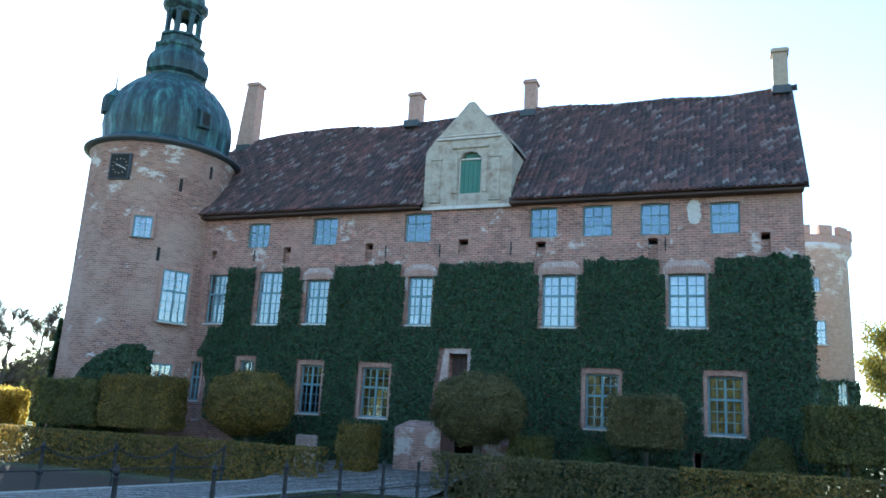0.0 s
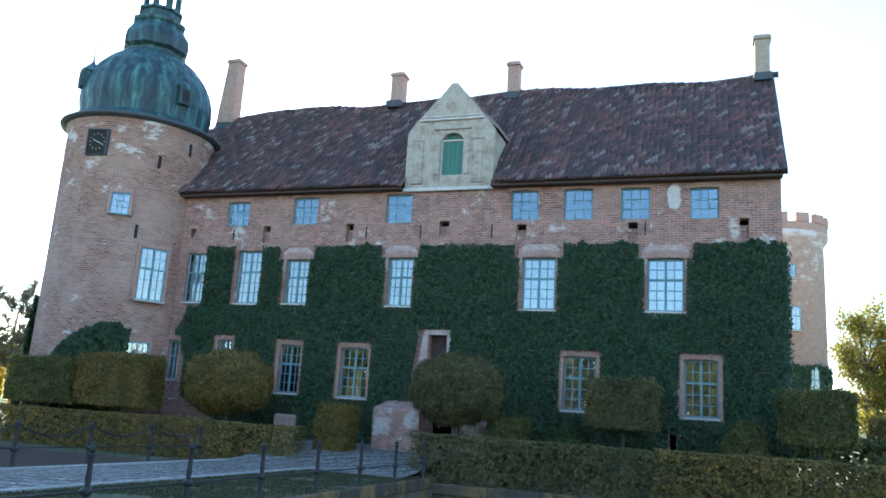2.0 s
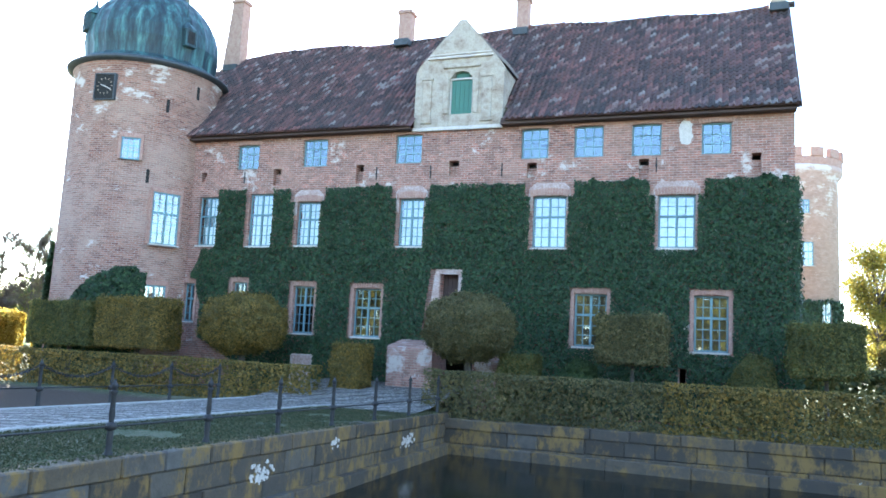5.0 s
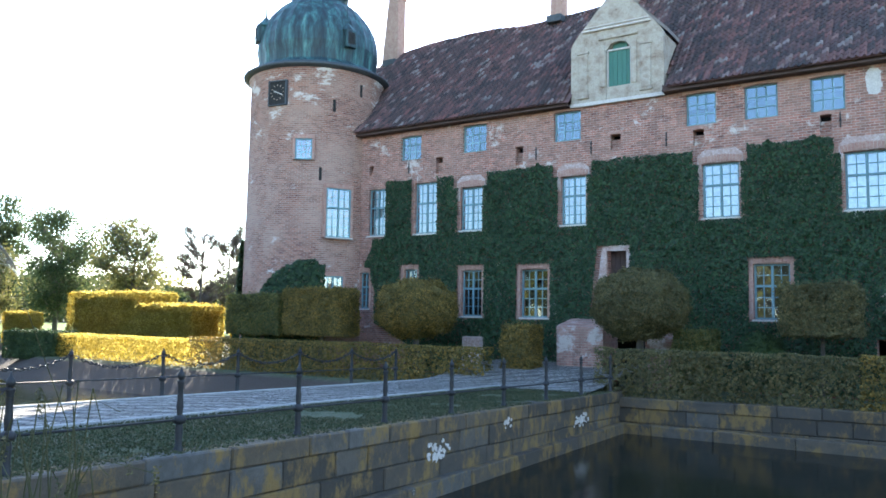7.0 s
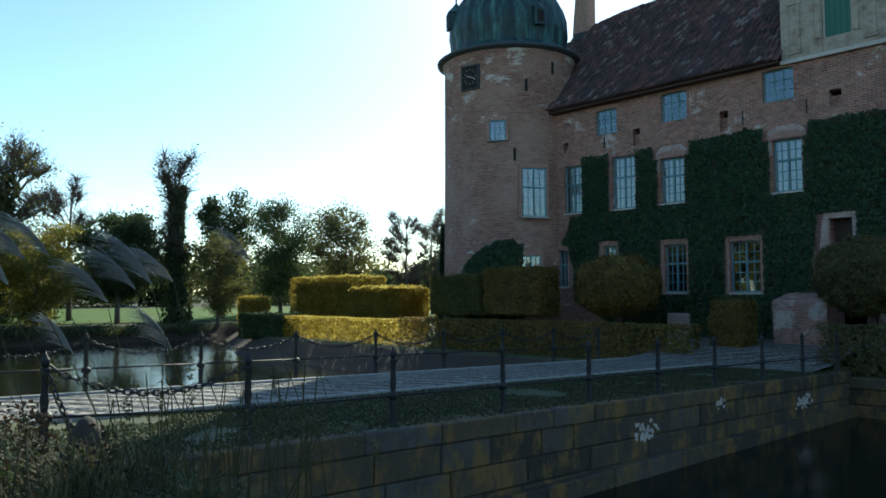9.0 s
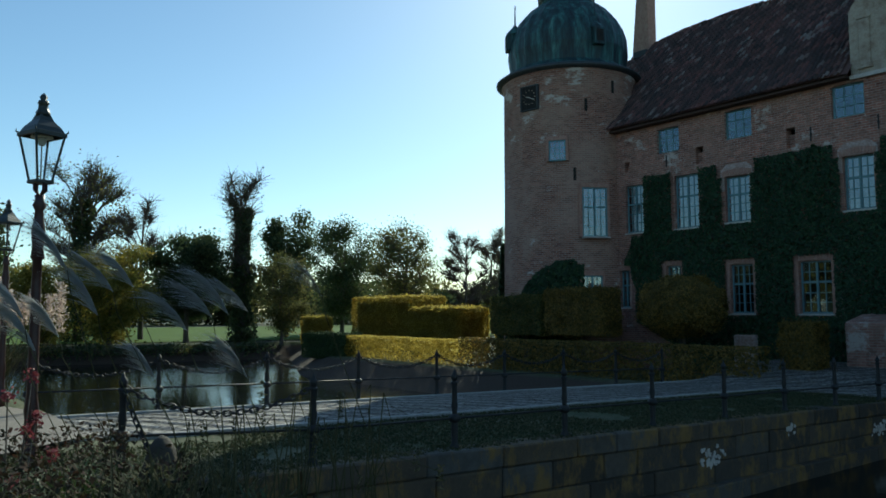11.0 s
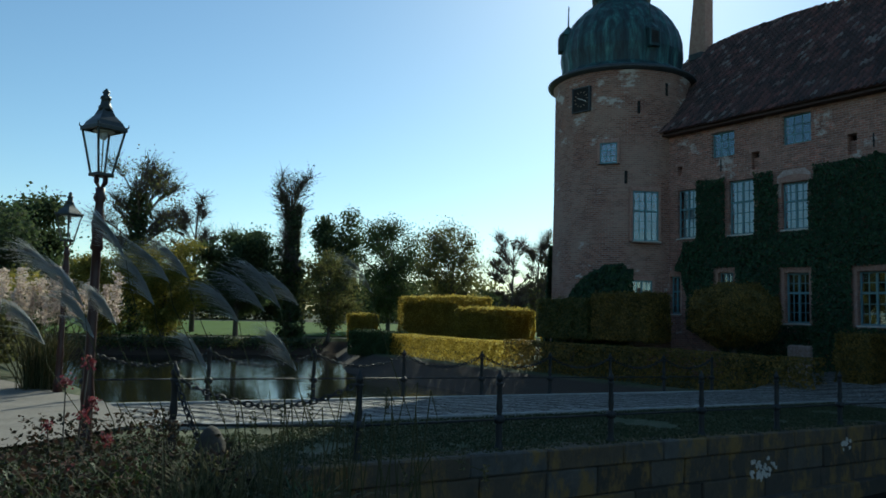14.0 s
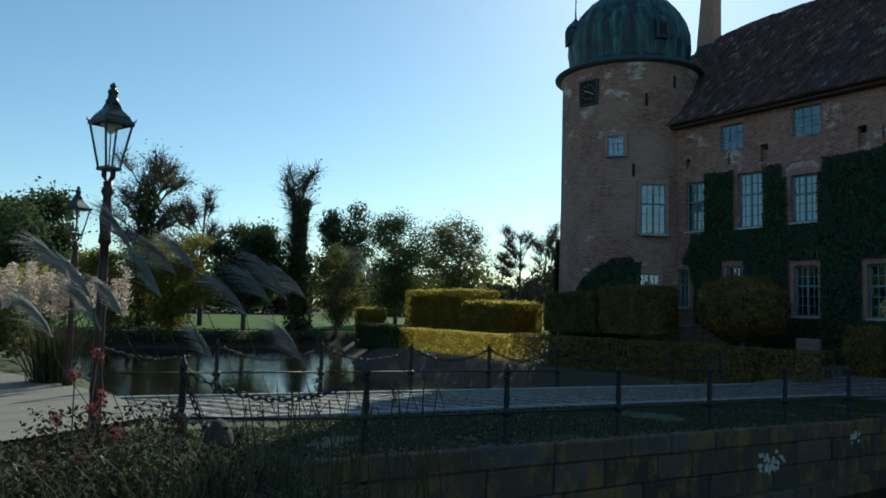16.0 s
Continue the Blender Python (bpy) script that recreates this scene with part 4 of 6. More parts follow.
for x in (-14.4, -11.75):
    part("pilaster", boxes((x - 0.2, x + 0.2, DY - 0.07, DY + 0.01, 11.75, 13.5), (x - 0.26, x + 0.26, DY - 0.09, DY + 0.01, 13.5, 13.62), (x - 0.26, x + 0.26, DY - 0.09, DY + 0.01, 11.62, 11.748), bevel=0.02), PLASTER, dormer)
part("cornice", boxes((DC - 1.5, DC + 1.4, DY - 0.1, DY + 0.02, 14.40, 14.49), (DC - 1.42, DC + 1.32, DY - 0.06, DY + 0.02, 14.56, 14.62), bevel=0.02), STONE_TRIM, dormer)
part("string_course", boxes((DX0 - 0.04, DX1 + 0.04, DY - 0.07, DY + 0.02, EAVE_Z - 0.1, EAVE_Z + 0.05), bevel=0.015), STONE_TRIM, dormer)
for x, s in ((DX0, 1), (DX1, -1)):
    bm = bmesh.new()
    vs = [bm.verts.new(p) for p in ((x, 0.34, EAVE_Z), (x, 2.3, 13.88), (x, 0.34, 13.88))]
    bm.faces.new(vs)
    ex = bmesh.ops.extrude_face_region(bm, geom=bm.faces[:])
    for v in [g for g in ex["geom"] if isinstance(g, bmesh.types.BMVert)]:
        v.co.x += 0.15 * s
    bmesh.ops.recalc_face_normals(bm, faces=bm.faces[:])
    part("cheek", bm, PLASTER, dormer)
bm = bmesh.new()
for s, x in ((-1, DX0 - 0.1), (1, DX1 + 0.1)):
    vs = [bm.verts.new(p) for p in ((DC, 0.2, 16.05), (x, 0.2, 13.95), (x, 2.6, 13.95), (DC, 4.4, 16.05))]
    up = [bm.verts.new(v.co + Vector((0, 0, 0.16))) for v in vs]
    bm.faces.new(vs)
    bm.faces.new(up)
    for i in range(4):
        bm.faces.new((vs[i], vs[(i + 1) % 4], up[(i + 1) % 4], up[i]))
bmesh.ops.recalc_face_normals(bm, faces=bm.faces[:])
part("dormer_roof", bm, TILE, dormer)

# ---- the round tower ----
TX, TY = -29.6, 0.32
TR = 3.42
tower = thing("round_tower", "round brick tower under a green copper dome and lantern", "tower", (TX, TY, 0))
bm = lathe([(TR + 0.14, -0.3), (TR + 0.05, 4.0), (TR, 9.0), (TR - 0.02, 14.3), (TR + 0.06, 14.42), (TR + 0.10, 14.6)], 64)
part("tower_wall", bm, TOWER_BRICK, tower, smooth=True)
part("eaves_ring", lathe([(TR + 0.05, 14.52), (TR + 0.36, 14.62), (TR + 0.38, 14.70), (TR + 0.2, 14.82), (TR - 0.25, 14.98)], 64), LEAD, tower, "dark lead eaves", smooth=True)
dome = part("dome", lathe([(TR + 0.12, 14.84), (TR - 0.22, 14.98), (TR - 0.42, 15.2), (3.02, 15.6), (3.10, 16.1), (3.06, 16.7), (2.88, 17.3), (2.55, 17.9), (2.12, 18.4), (1.68, 18.75), (1.42, 18.95)], 72, rib=0.06), COPPER, tower, "ribbed verdigris copper dome")
part("collar", lathe([(1.36, 18.9), (1.40, 19.15), (1.62, 19.3), (1.66, 19.7), (1.58, 20.05), (1.34, 20.4), (1.24, 20.6), (1.34, 20.72), (1.36, 20.85), (1.12, 21.0)], 8, a0=22.5, a1=382.5), COPPER, tower, "eight-sided copper collar")
lantern = part("lantern_base", lathe([(1.0, 20.98), (1.0, 21.35), (1.12, 21.4), (1.12, 21.52), (0.98, 21.56)], 8, a0=22.5, a1=382.5), COPPER, tower)
for i in range(8):
    an = radians(45 * i + 22.5)
    post = boxes((-0.11, 0.11, -0.11, 0.11, 21.55, 23.0), (-0.14, 0.14, -0.14, 0.14, 22.75, 22.85), bevel=0.015)
    po = part("lantern_post", post, COPPER, tower)
    po.matrix_basis = pose(0.84 * math.sin(an), -0.84 * math.cos(an), 0, 0, 0, math.degrees(an))
    ar = part("lantern_arch", prism([(-0.26, 22.55), (-0.2, 22.55), (-0.16, 22.75), (0, 22.85), (0.16, 22.75), (0.2, 22.55), (0.26, 22.55), (0.26, 23.0), (-0.26, 23.0)], -0.06, 0.06), COPPER, tower)
    an = radians(45 * i)
    ar.matrix_basis = pose(0.79 * math.sin(an), -0.79 * math.cos(an), 0, 0, 0, math.degrees(an))
part("lantern_cap", lathe([(0.95, 22.98), (1.16, 23.2), (1.18, 23.4), (1.0, 23.5), (0.92, 24.0), (0.55, 24.6), (0.4, 25.2), (0.5, 25.5), (0.3, 25.9), (0.06, 28.0)], 16), COPPER, tower, "copper cap and spire")
for an, zz in ((-34.0, 16.9), (72.0, 16.3)):
    dm = part("dome_window", boxes((-0.3, 0.3, -0.5, 0.5, -0.45, 0.45), bevel=0.03), COPPER, tower)
    dm.matrix_basis = pose(2.8 * math.sin(radians(an)), -2.8 * math.cos(radians(an)), zz, 0, 0, an)
    part("hood", lathe([(0.5, 0.42), (0.44, 0.55), (0.16, 0.85), (0.05, 1.0), (0.015, 2.1)], 8), COPPER, dm)
    if an < 0:
        part("vane", boxes((0.0, 0.22, -0.008, 0.008, 1.75, 1.95)), LEAD, dm, "small iron weather vane")
    # Thin near-black block: the opening's inner shade as plain colour.
    part("opening", boxes((-0.18, 0.18, -0.52, -0.49, -0.28, 0.3)), NEAR_BLACK, dm)


def on_tower(an, r=TR):
    return TX + r * math.sin(radians(an)), TY - r * math.cos(radians(an))


# clock
cx, cy = on_tower(9.5, TR + 0.02)
clock = thing("clock", "dark square tower clock with pale hour figures", "clock", (cx, cy, 13.3), rz=9.5)
part("dial", boxes((-0.46, 0.46, -0.06, 0.1, -0.6, 0.55), bevel=0.02), NEAR_BLACK, clock)
part("clock_frame", boxes((-0.52, -0.462, -0.1, 0.1, -0.64, 0.6), (0.462, 0.52, -0.1, 0.1, -0.64, 0.6), (-0.462, 0.462, -0.1, 0.1, 0.552, 0.6), (-0.462, 0.462, -0.1, 0.1, -0.64, -0.602)), LEAD, clock)
for i in range(12):
    mk = part("hour_mark", boxes((-0.015, 0.015, -0.072, -0.062, 0.32, 0.4)), CHIMNEY_PALE, clock)
    mk.matrix_basis = pose(0, 0, 0, 0, 30 * i, 0)
for ln, an in ((0.34, 115), (0.22, 290)):
    h = part("pointer", boxes((-0.02, 0.02, -0.09, -0.077, -0.06, ln), bevel=0.005), STONE_TRIM, clock)
    h.matrix_basis = pose(0, 0, 0, 0, an, 0)
for an, z0, w, h, cols, up, low in ((33.5, 9.95, 0.82, 1.02, 3, 0, 3), (62.0, 6.25, 1.25, 2.38, 4, 2, 3), (59.0, 2.9, 1.0, 1.5, 4, 1, 2)):
    n += 1
    px, py = on_tower(an, TR + 0.13)
    window("window_%d" % n, "small-paned window let into the round brick tower", w, h, cols, low, up, FRAME_BLUE, pose(px, py, z0, 0, 0, an), z0 < 9, None)
    bm = boxes((-w / 2 - 0.1, w / 2 + 0.1, -0.03, 0.25, h + 0.002, h + 0.2), (-w / 2 - 0.12, -w / 2 - 0.002, -0.03, 0.25, 0, h), (w / 2 + 0.002, w / 2 + 0.12, -0.03, 0.25, 0, h), bevel=0.01)
    sr = tagged(mesh_ob("window_surround", bm, ARCH_BRICK), "red brick surround of a tower window", "trim", kind="structure")
    sr.matrix_world = pose(px, py, z0, 0, 0, an)
# Slits are near-black blocks on the wall, coloured as shaded recesses.
for an, zz in ((57, 12.4), (82, 13.4), (47, 9.0)):
    px, py = on_tower(an, TR - 0.06)
    sl = tagged(mesh_ob("arrow_slit", boxes((-0.07, 0.07, -0.075, 0.1, 0, 0.62), bevel=0.01), NEAR_BLACK), "narrow near-black block, a slit's shade put into its colour", "slit", kind="structure")
    sl.matrix_world = pose(px, py, zz, 0, 0, an)
# downpipe in the corner
bm = tube([(-26.35, -0.25, 11.3), (-26.3, -0.28, 8.0), (-26.3, -0.3, 3.0), (-26.3, -0.3, 0.1)], [0.07] * 4, 8)
tagged(mesh_ob("downpipe", bm, LEAD, smooth=True), "dark downpipe between tower and wall", "downpipe")

# ---- the small turret behind the gable ----
turret = thing("corner_turret", "pale brick corner turret with battlements", "tower", (2.0, 34.0, 0))
part("turret_wall", lathe([(3.3, -0.2), (3.2, 15.8), (3.5, 16.2), (3.55, 16.6)], 40), PALE_BRICK, turret, smooth=True)
part("parapet", lathe([(3.3, 16.6), (3.5, 16.62), (3.5, 17.2), (3.2, 17.25)], 40), CHIMNEY, turret)
for i in range(14):
    an = 360 / 14 * i
    mp = part("merlon", boxes((-0.5, 0.5, -0.2, 0.2, 17.2, 17.9), bevel=0.02), CHIMNEY, turret)
    mp.matrix_basis = pose(3.35 * math.sin(radians(an)), -3.35 * math.cos(radians(an)), 0, 0, 0, an)
for an, zz, w, h in ((10, 9.2, 1.3, 1.7), (10, 13.0, 0.8, 1.0), (38, 4.4, 0.9, 2.3)):
    n += 1
    window("window_%d" % n, "small-paned window in the pale corner turret", w, h, 4, 2, 1, FRAME_BLUE, pose(2.0 + 3.35 * math.sin(radians(an)), 34 - 3.35 * math.cos(radians(an)), zz, 0, 0, an), True, PALE_GREY)

# ---- ivy on the castle ----
def ivy_edge(x):
    """The ragged upper edge of the ivy along the wall."""
    top = 8.98 + 0.10 * noise.noise(Vector((x * 1.3, 0, 5))) + 0.05 * noise.noise(Vector((x * 5, 0, 5)))
    for x0, x1, z0, z1 in MAIN[2:]:
        c, w = (x0 + x1) / 2, (x1 - x0) / 2 + 0.32
        if abs(x - c) < w:
            top = min(top, z1 + 0.1 - 0.15 * abs(x - c))
    if x < -24.6:
        top = min(top, 6.25 + 0.1 * noise.noise(Vector((x * 3, 1, 1))))
    if -21.75 > x > -23.05:
        top = min(top, 6.3)
    if x < -25.3:
        top = min(top, 6.0 - 1.6 * max(0.0, -25.3 - x) ** 0.7)
    return top


def ivy_free(x, z):
    if z > ivy_edge(x):
        return True
    for x0, x1, z0, z1 in MAIN:
        if x0 - 0.10 < x < x1 + 0.10 and z0 - 0.10 < z < z1 + 0.5:
            return True
    for x0, x1, z0, z1 in LOW:
        if x0 - 0.17 < x < x1 + 0.17 and z0 - 0.1 < z < z1 + 0.24:
            return True
    for x0, x1, z0, z1 in SLITS:
        if x0 - 0.05 < x < x1 + 0.05 and z0 < z < z1 + 0.05:
            return True
    if -14.1 < x < -12.45 and 3.0 < z < 5.5 and x > -14.1 + (z - 3) * 0.12:
        return True
    if -14.4 < x < -11.7 and z < 2.25:
        return True
    if x < -25.1 and z < 5.3 - 0.9 * max(0.0, x + 26.4) ** 2:
        return True
    return x < -23.2 and z < 2.2 - 0.5 * (x + 25.0) * (1 if x > -25 else 0)


rng = np.random.default_rng(2)
pts, nr = [], []
for x, z in zip(rng.uniform(-26.3, -0.06, 230000), rng.uniform(0.1, 9.3, 230000)):
    if not ivy_free(x, z):
        bulge = 0.07 + 0.04 * noise.noise(Vector((x * 0.9, z * 0.9, 3))) + 0.035 * noise.noise(Vector((x * 4, z * 4, 3)))
        pts.append((x, -0.04 - max(0.0, bulge) - rng.random() * 0.08, z))
        nr.append((0.0, -1.0, 0.35))
ivy = tagged(new("ivy"), "dense dark green ivy covering the castle wall", "ivy", kind="stuff")
leaves("ivy_leaves", np.array(pts), np.array(nr), 0.078, IVY, ivy, rng, 0.5, 1.3)
# a few shoots that climb past the edge
pts, nr = [], []
for x in (-24.35, -7.3, -1.2, -1.0, -16.5, -5.8):
    h = 0.55 if x in (-24.35,) else 0.22
    for _ in range(110):
        t = rng.random()
        pts.append((x + rng.normal() * 0.16 * (1 - t), -0.05 - rng.random() * 0.05, 8.9 + (6.0 - 8.9 if x < -24 else 0) + t * h * (3.6 if x < -24 else 1)))
        nr.append((0, -1, 0.3))
leaves("ivy_shoots", np.array(pts), np.array(nr), 0.1, IVY, ivy, rng, 0.6, 1.3)
# wrapped round the gable corner
pts = np.stack([-0.16 + rng.uniform(0, 0.28, 9000), rng.uniform(-0.1, 9.0, 9000), rng.uniform(0.1, 8.9, 9000)], 1)
leaves("ivy_gable", pts, np.tile([1.0, -0.2, 0.3], (9000, 1)), 0.13, IVY, ivy, rng, 0.5, 1.3)
# on the tower's foot: a dark mound, and a strip on its far side
pts, nr = [], []
for _ in range(22000):
    an = rng.uniform(-40, 52)
    top = 5.15 - 0.0009 * (an - 42) ** 2 if an < 50 else 4.9
    z = rng.uniform(0.0, 5.4)
    if z < top + 0.08 * noise.noise(Vector((an * 0.2, z, 1))) and not (an > 47 and z > 4.9):
        px, py = on_tower(an, TR + 0.12 + rng.random() * 0.18)
        pts.append((px, py, z))
        nr.append((math.sin(radians(an)), -math.cos(radians(an)), 0.3))
tower_ivy = tagged(new("ivy"), "clipped dark ivy mound on the tower's foot", "ivy", kind="stuff")
leaves("ivy_leaves", np.array(pts), np.array(nr), 0.12, IVY, tower_ivy, rng, 0.5, 1.3)
pts, nr = [], []
for _ in range(7000):
    an, z = rng.uniform(-75, -42), rng.uniform(0, 6.3)
    px, py = on_tower(an, TR + 0.1 + rng.random() * (0.45 - 0.05 * z))
    pts.append((px, py, z))
    nr.append((math.sin(radians(an)), -math.cos(radians(an)), 0.3))
leaves("ivy_strip", np.array(pts), np.array(nr), 0.13, IVY, tower_ivy, rng, 0.5, 1.3)


pts, nr = [], []
for _ in range(9000):
    an, z = rng.uniform(-20, 75), rng.uniform(0, 6.9)
    if 30 < an < 47 and 4.3 < z < 6.75:
        continue
    r = 3.42 + rng.random() * 0.15
    pts.append((2.0 + r * math.sin(radians(an)), 34 - r * math.cos(radians(an)), z - 0.3 * rng.random()))
    nr.append((math.sin(radians(an)), -math.cos(radians(an)), 0.3))
turret_ivy = tagged(new("ivy"), "dark ivy round the turret's foot", "ivy", kind="stuff")
leaves("ivy_leaves", np.array(pts), np.array(nr), 0.19, IVY, turret_ivy, rng, 0.5, 1.3)


# ---- clipped hedges and topiary ----
def surface_points(kind, size, n, rng, wobble=0.06):
    """Points and normals on a clipped box, dome or ball about the origin; size is (x, y, z)."""
    sx, sy, sz = (s / 2 for s in size)
    if kind == "box":
        area = np.array([sy * sz, sy * sz, sx * sz, sx * sz, sx * sy, sx * sy * 0.4])
        f = rng.choice(6, n, p=area / area.sum())
        u = rng.uniform(-1, 1, (n, 3))
        nr = np.zeros((n, 3))
        for k, (ax, s) in enumerate(((0, -1), (0, 1), (1, -1), (1, 1), (2, 1), (2, -1))):
            u[f == k, ax] = s
            nr[f == k, ax] = s
        p = np.sign(u) * np.abs(u) ** 0.92 * [sx, sy, sz]
        ln = np.linalg.norm(np.maximum(np.abs(u) - 0.86, 0), axis=1)
        p *= (1 - 0.16 * ln)[:, None] ** 2
    else:
        v = rng.normal(size=(n, 3))
        v /= np.linalg.norm(v, axis=1, keepdims=True)
        if kind == "dome":
            v[:, 2] = np.abs(v[:, 2]) * 2 - 1 + 0.0
            v = np.where(v[:, 2:3] < -0.98, v * [1, 1, 1], v)
            r = np.sqrt(np.clip(1 - ((v[:, 2] + 1) / 2) ** 2, 0.05, 1))
            a = rng.uniform(0, math.tau, n)
            v = np.stack([np.cos(a) * r, np.sin(a) * r, v[:, 2]], 1)
        else:
            v = np.sign(v) * np.abs(v) ** 0.86
        p, nr = v * [sx, sy, sz], v / [sx, sy, sz]
        nr /= np.linalg.norm(nr, axis=1, keepdims=True)
    bump = np.array([noise.noise(Vector(q) * 1.7) + 0.6 * noise.noise(Vector(q) * 4.1) for q in p])
    return p + nr * (wobble * bump - 0.10 * rng.random(n) ** 2)[:, None], nr


def clipped(name, label, category, loc, kind, size, mat, n=5000, leafsize=0.085, trunk=0.0, rz=0.0, group="", core=None, wobble=0.12):
    """A clipped bush: a leafy skin of single leaves over dark inner twigs, and a trunk if it stands on one."""
    n, leafsize = int(n * 2.6), leafsize * 0.62
    rng = np.random.default_rng(int(abs(loc[0]) * 100) + n)
    t = thing(name, label, category, (loc[0], loc[1], 0), group, rz=rz)
    p, nr = surface_points(kind, size, n, rng, wobble * (1.6 if kind == "ball" else 1.0))
    out = rng.choice(n, n // 16)
    p[out] += nr[out] * rng.uniform(0.03, 0.17, len(out))[:, None]
    zc = loc[2] + size[2] / 2
    cr = leaves("crown", p + [0, 0, zc], nr, leafsize, mat, t, rng, 0.6, 1.4)
    inner = surface_points(kind, tuple(s * 0.86 for s in size), max(300, n // 3), rng, 0.05)
    leaves("inner_foliage", inner[0] + [0, 0, zc], inner[1], leafsize * 2.4, core or mat, t, rng, 0.5, 1.2)
    if trunk:
        part("trunk", tube([(0, 0, 0.02), (0.02, 0.01, loc[2] * 0.5), (0, 0, loc[2] + size[2] * 0.3)], [trunk * 1.2, trunk, trunk * 0.8], 8), BARK, t)
    return t


def hedge(label, pts_xy, width, z_top, mat, density=330, leafsize=0.05, ground=0.0):
    """A long clipped hedge along a line, in one piece."""
    rng = np.random.default_rng(int(abs(pts_xy[0][0]) * 10))
    t = tagged(new("hedge"), label, "hedge", kind="stuff")
    P, N = [], []
    for (xa, ya), (xb, yb) in zip(pts_xy, pts_xy[1:]):
        d = Vector((xb - xa, yb - ya))
        ln = d.length
        u = d / ln
        w = Vector((-u.y, u.x))
        cnt = int(ln * (2 * (z_top - ground) + width) * density)
        for s, v in zip(rng.random(cnt) * ln, rng.random(cnt) * (2 * (z_top - ground) + width)):
            h = z_top - ground
            top = z_top + 0.05 * noise.noise(Vector((xa + u.x * s, ya + u.y * s, 1))) + 0.04 * noise.noise(Vector((s * 3, ya, 1)))
            if v < h:
                o, z, nn = -width / 2, ground + v, (-w.x, -w.y, 0.2)
            elif v < h + width:
                o, z, nn = v - h - width / 2, top, (0, 0, 1)
            else:
                o, z, nn = width / 2, ground + v - h - width, (w.x, w.y, 0.2)
            o *= 1 + 0.14 * noise.noise(Vector((s * 0.9, z * 1.6, xa))) - 0.10 * rng.random()
            P.append((xa + u.x * s + w.x * o, ya + u.y * s + w.y * o, min(z, top)))
            N.append(nn)
    P, N = np.array(P), np.array(N)
    leaves("hedge_leaves", P, N, leafsize, mat, t, rng, 0.65, 1.4)
    leaves("hedge_inner", P[::4] - N[::4] * 0.14, N[::4], leafsize * 2.4, mat, t, rng, 0.4, 1.2)
    return t


hedge("clipped hornbeam hedge on the moat wall, greenish brown", [(-12.1, -4.3), (-4.2, -4.3)], 0.95, 1.6, HEDGE_GREY)
hedge("clipped hornbeam hedge turning brown and yellow", [(-4.2, -4.32), (18.0, -4.3)], 1.0, 1.66, HEDGE_BROWN)
hedge("long clipped hornbeam hedge beside the bridge road", [(-16.4, -4.3), (-24.5, -4.7), (-32.0, -4.9)], 1.0, 1.42, HEDGE_BROWN)
# This end of the hedge carries the sunlight in its leaf colour.
hedge("long clipped hedge end with sunlight put into its yellow leaves", [(-32.0, -4.9), (-43.4, -4.6)], 1.1, 1.3, HEDGE_SUNLIT)
G = "topiary before the castle"
clipped("topiary_tree", "rounded clipped hornbeam on a short stem before the gate", "topiary", (-11.1, -3.0, 1.9), "ball", (3.25, 2.7, 2.42), HEDGE_GREY, 15000, 0.09, 0.14, group=G)
clipped("topiary_tree", "rounded clipped hornbeam with rust-brown leaves", "topiary", (-20.9, -2.6, 1.65), "ball", (3.55, 2.8, 2.45), HEDGE_BROWN, 14000, 0.09, 0.13, group=G)
clipped("topiary_tree", "square clipped hornbeam on a thin stem", "topiary", (-5.4, -2.5, 2.1), "box", (2.35, 1.7, 1.68), HEDGE_GREY, 10000, 0.085, 0.07, group=G)
clipped("topiary_tree", "square clipped hornbeam, green with yellow top", "topiary", (0.5, -2.5, 2.0), "box", (2.15, 1.7, 1.72), HEDGE_GREEN, 9000, 0.085, 0.07, group=G)
clipped("topiary_tree", "square clipped hornbeam block before the tower", "topiary", (-25.55, -3.4, 1.6), "box", (3.5, 1.5, 2.15), HEDGE_BROWN, 13000, 0.09, 0.12, group=G)
clipped("topiary_tree", "dark square clipped block beside the tower", "topiary", (-29.2, -3.4, 1.55), "box", (3.7, 1.5, 1.95), HEDGE_GREEN, 11000, 0.09, 0.12, group=G)
clipped("topiary_bush", "low dome of clipped yew at the wall's foot", "topiary", (-7.2, -2.1, 0.3), "dome", (1.9, 1.6, 1.9), HEDGE_YEW, 4500, 0.075, group=G)
clipped("topiary_bush", "round dome of clipped box at the wall's foot", "topiary", (-1.55, -2.2, 0.4), "dome", (1.9, 1.7, 2.25), HEDGE_GREEN, 5000, 0.075, group=G)
clipped("hedge_block", "small clipped hedge block beside the gate", "hedge", (-9.3, -2.5, 0.0), "box", (1.4, 1.2, 2.3), HEDGE_GREEN, 5500, 0.085)
clipped("hedge_block", "clipped brown hedge end beside the gate pier", "hedge", (-15.9, -2.6, 0.0), "box", (1.35, 1.2, 2.35), HEDGE_BROWN, 5500, 0.085)
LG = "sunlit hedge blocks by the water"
# These blocks have the sun's glow put into their leaf colour.
clipped("hedge_block", "small cube of hornbeam coloured gold as in sunlight", "hedge", (-57.5, 0.6, 0.1), "box", (2.0, 2.0, 2.35), HEDGE_SUNLIT, 5000, 0.12, group=LG)
clipped("hedge_block", "large rounded block of hornbeam coloured gold as in sunlight", "hedge", (-49.2, 2.8, 0.1), "box", (8.4, 3.2, 3.8), HEDGE_SUNLIT, 18000, 0.13, group=LG)
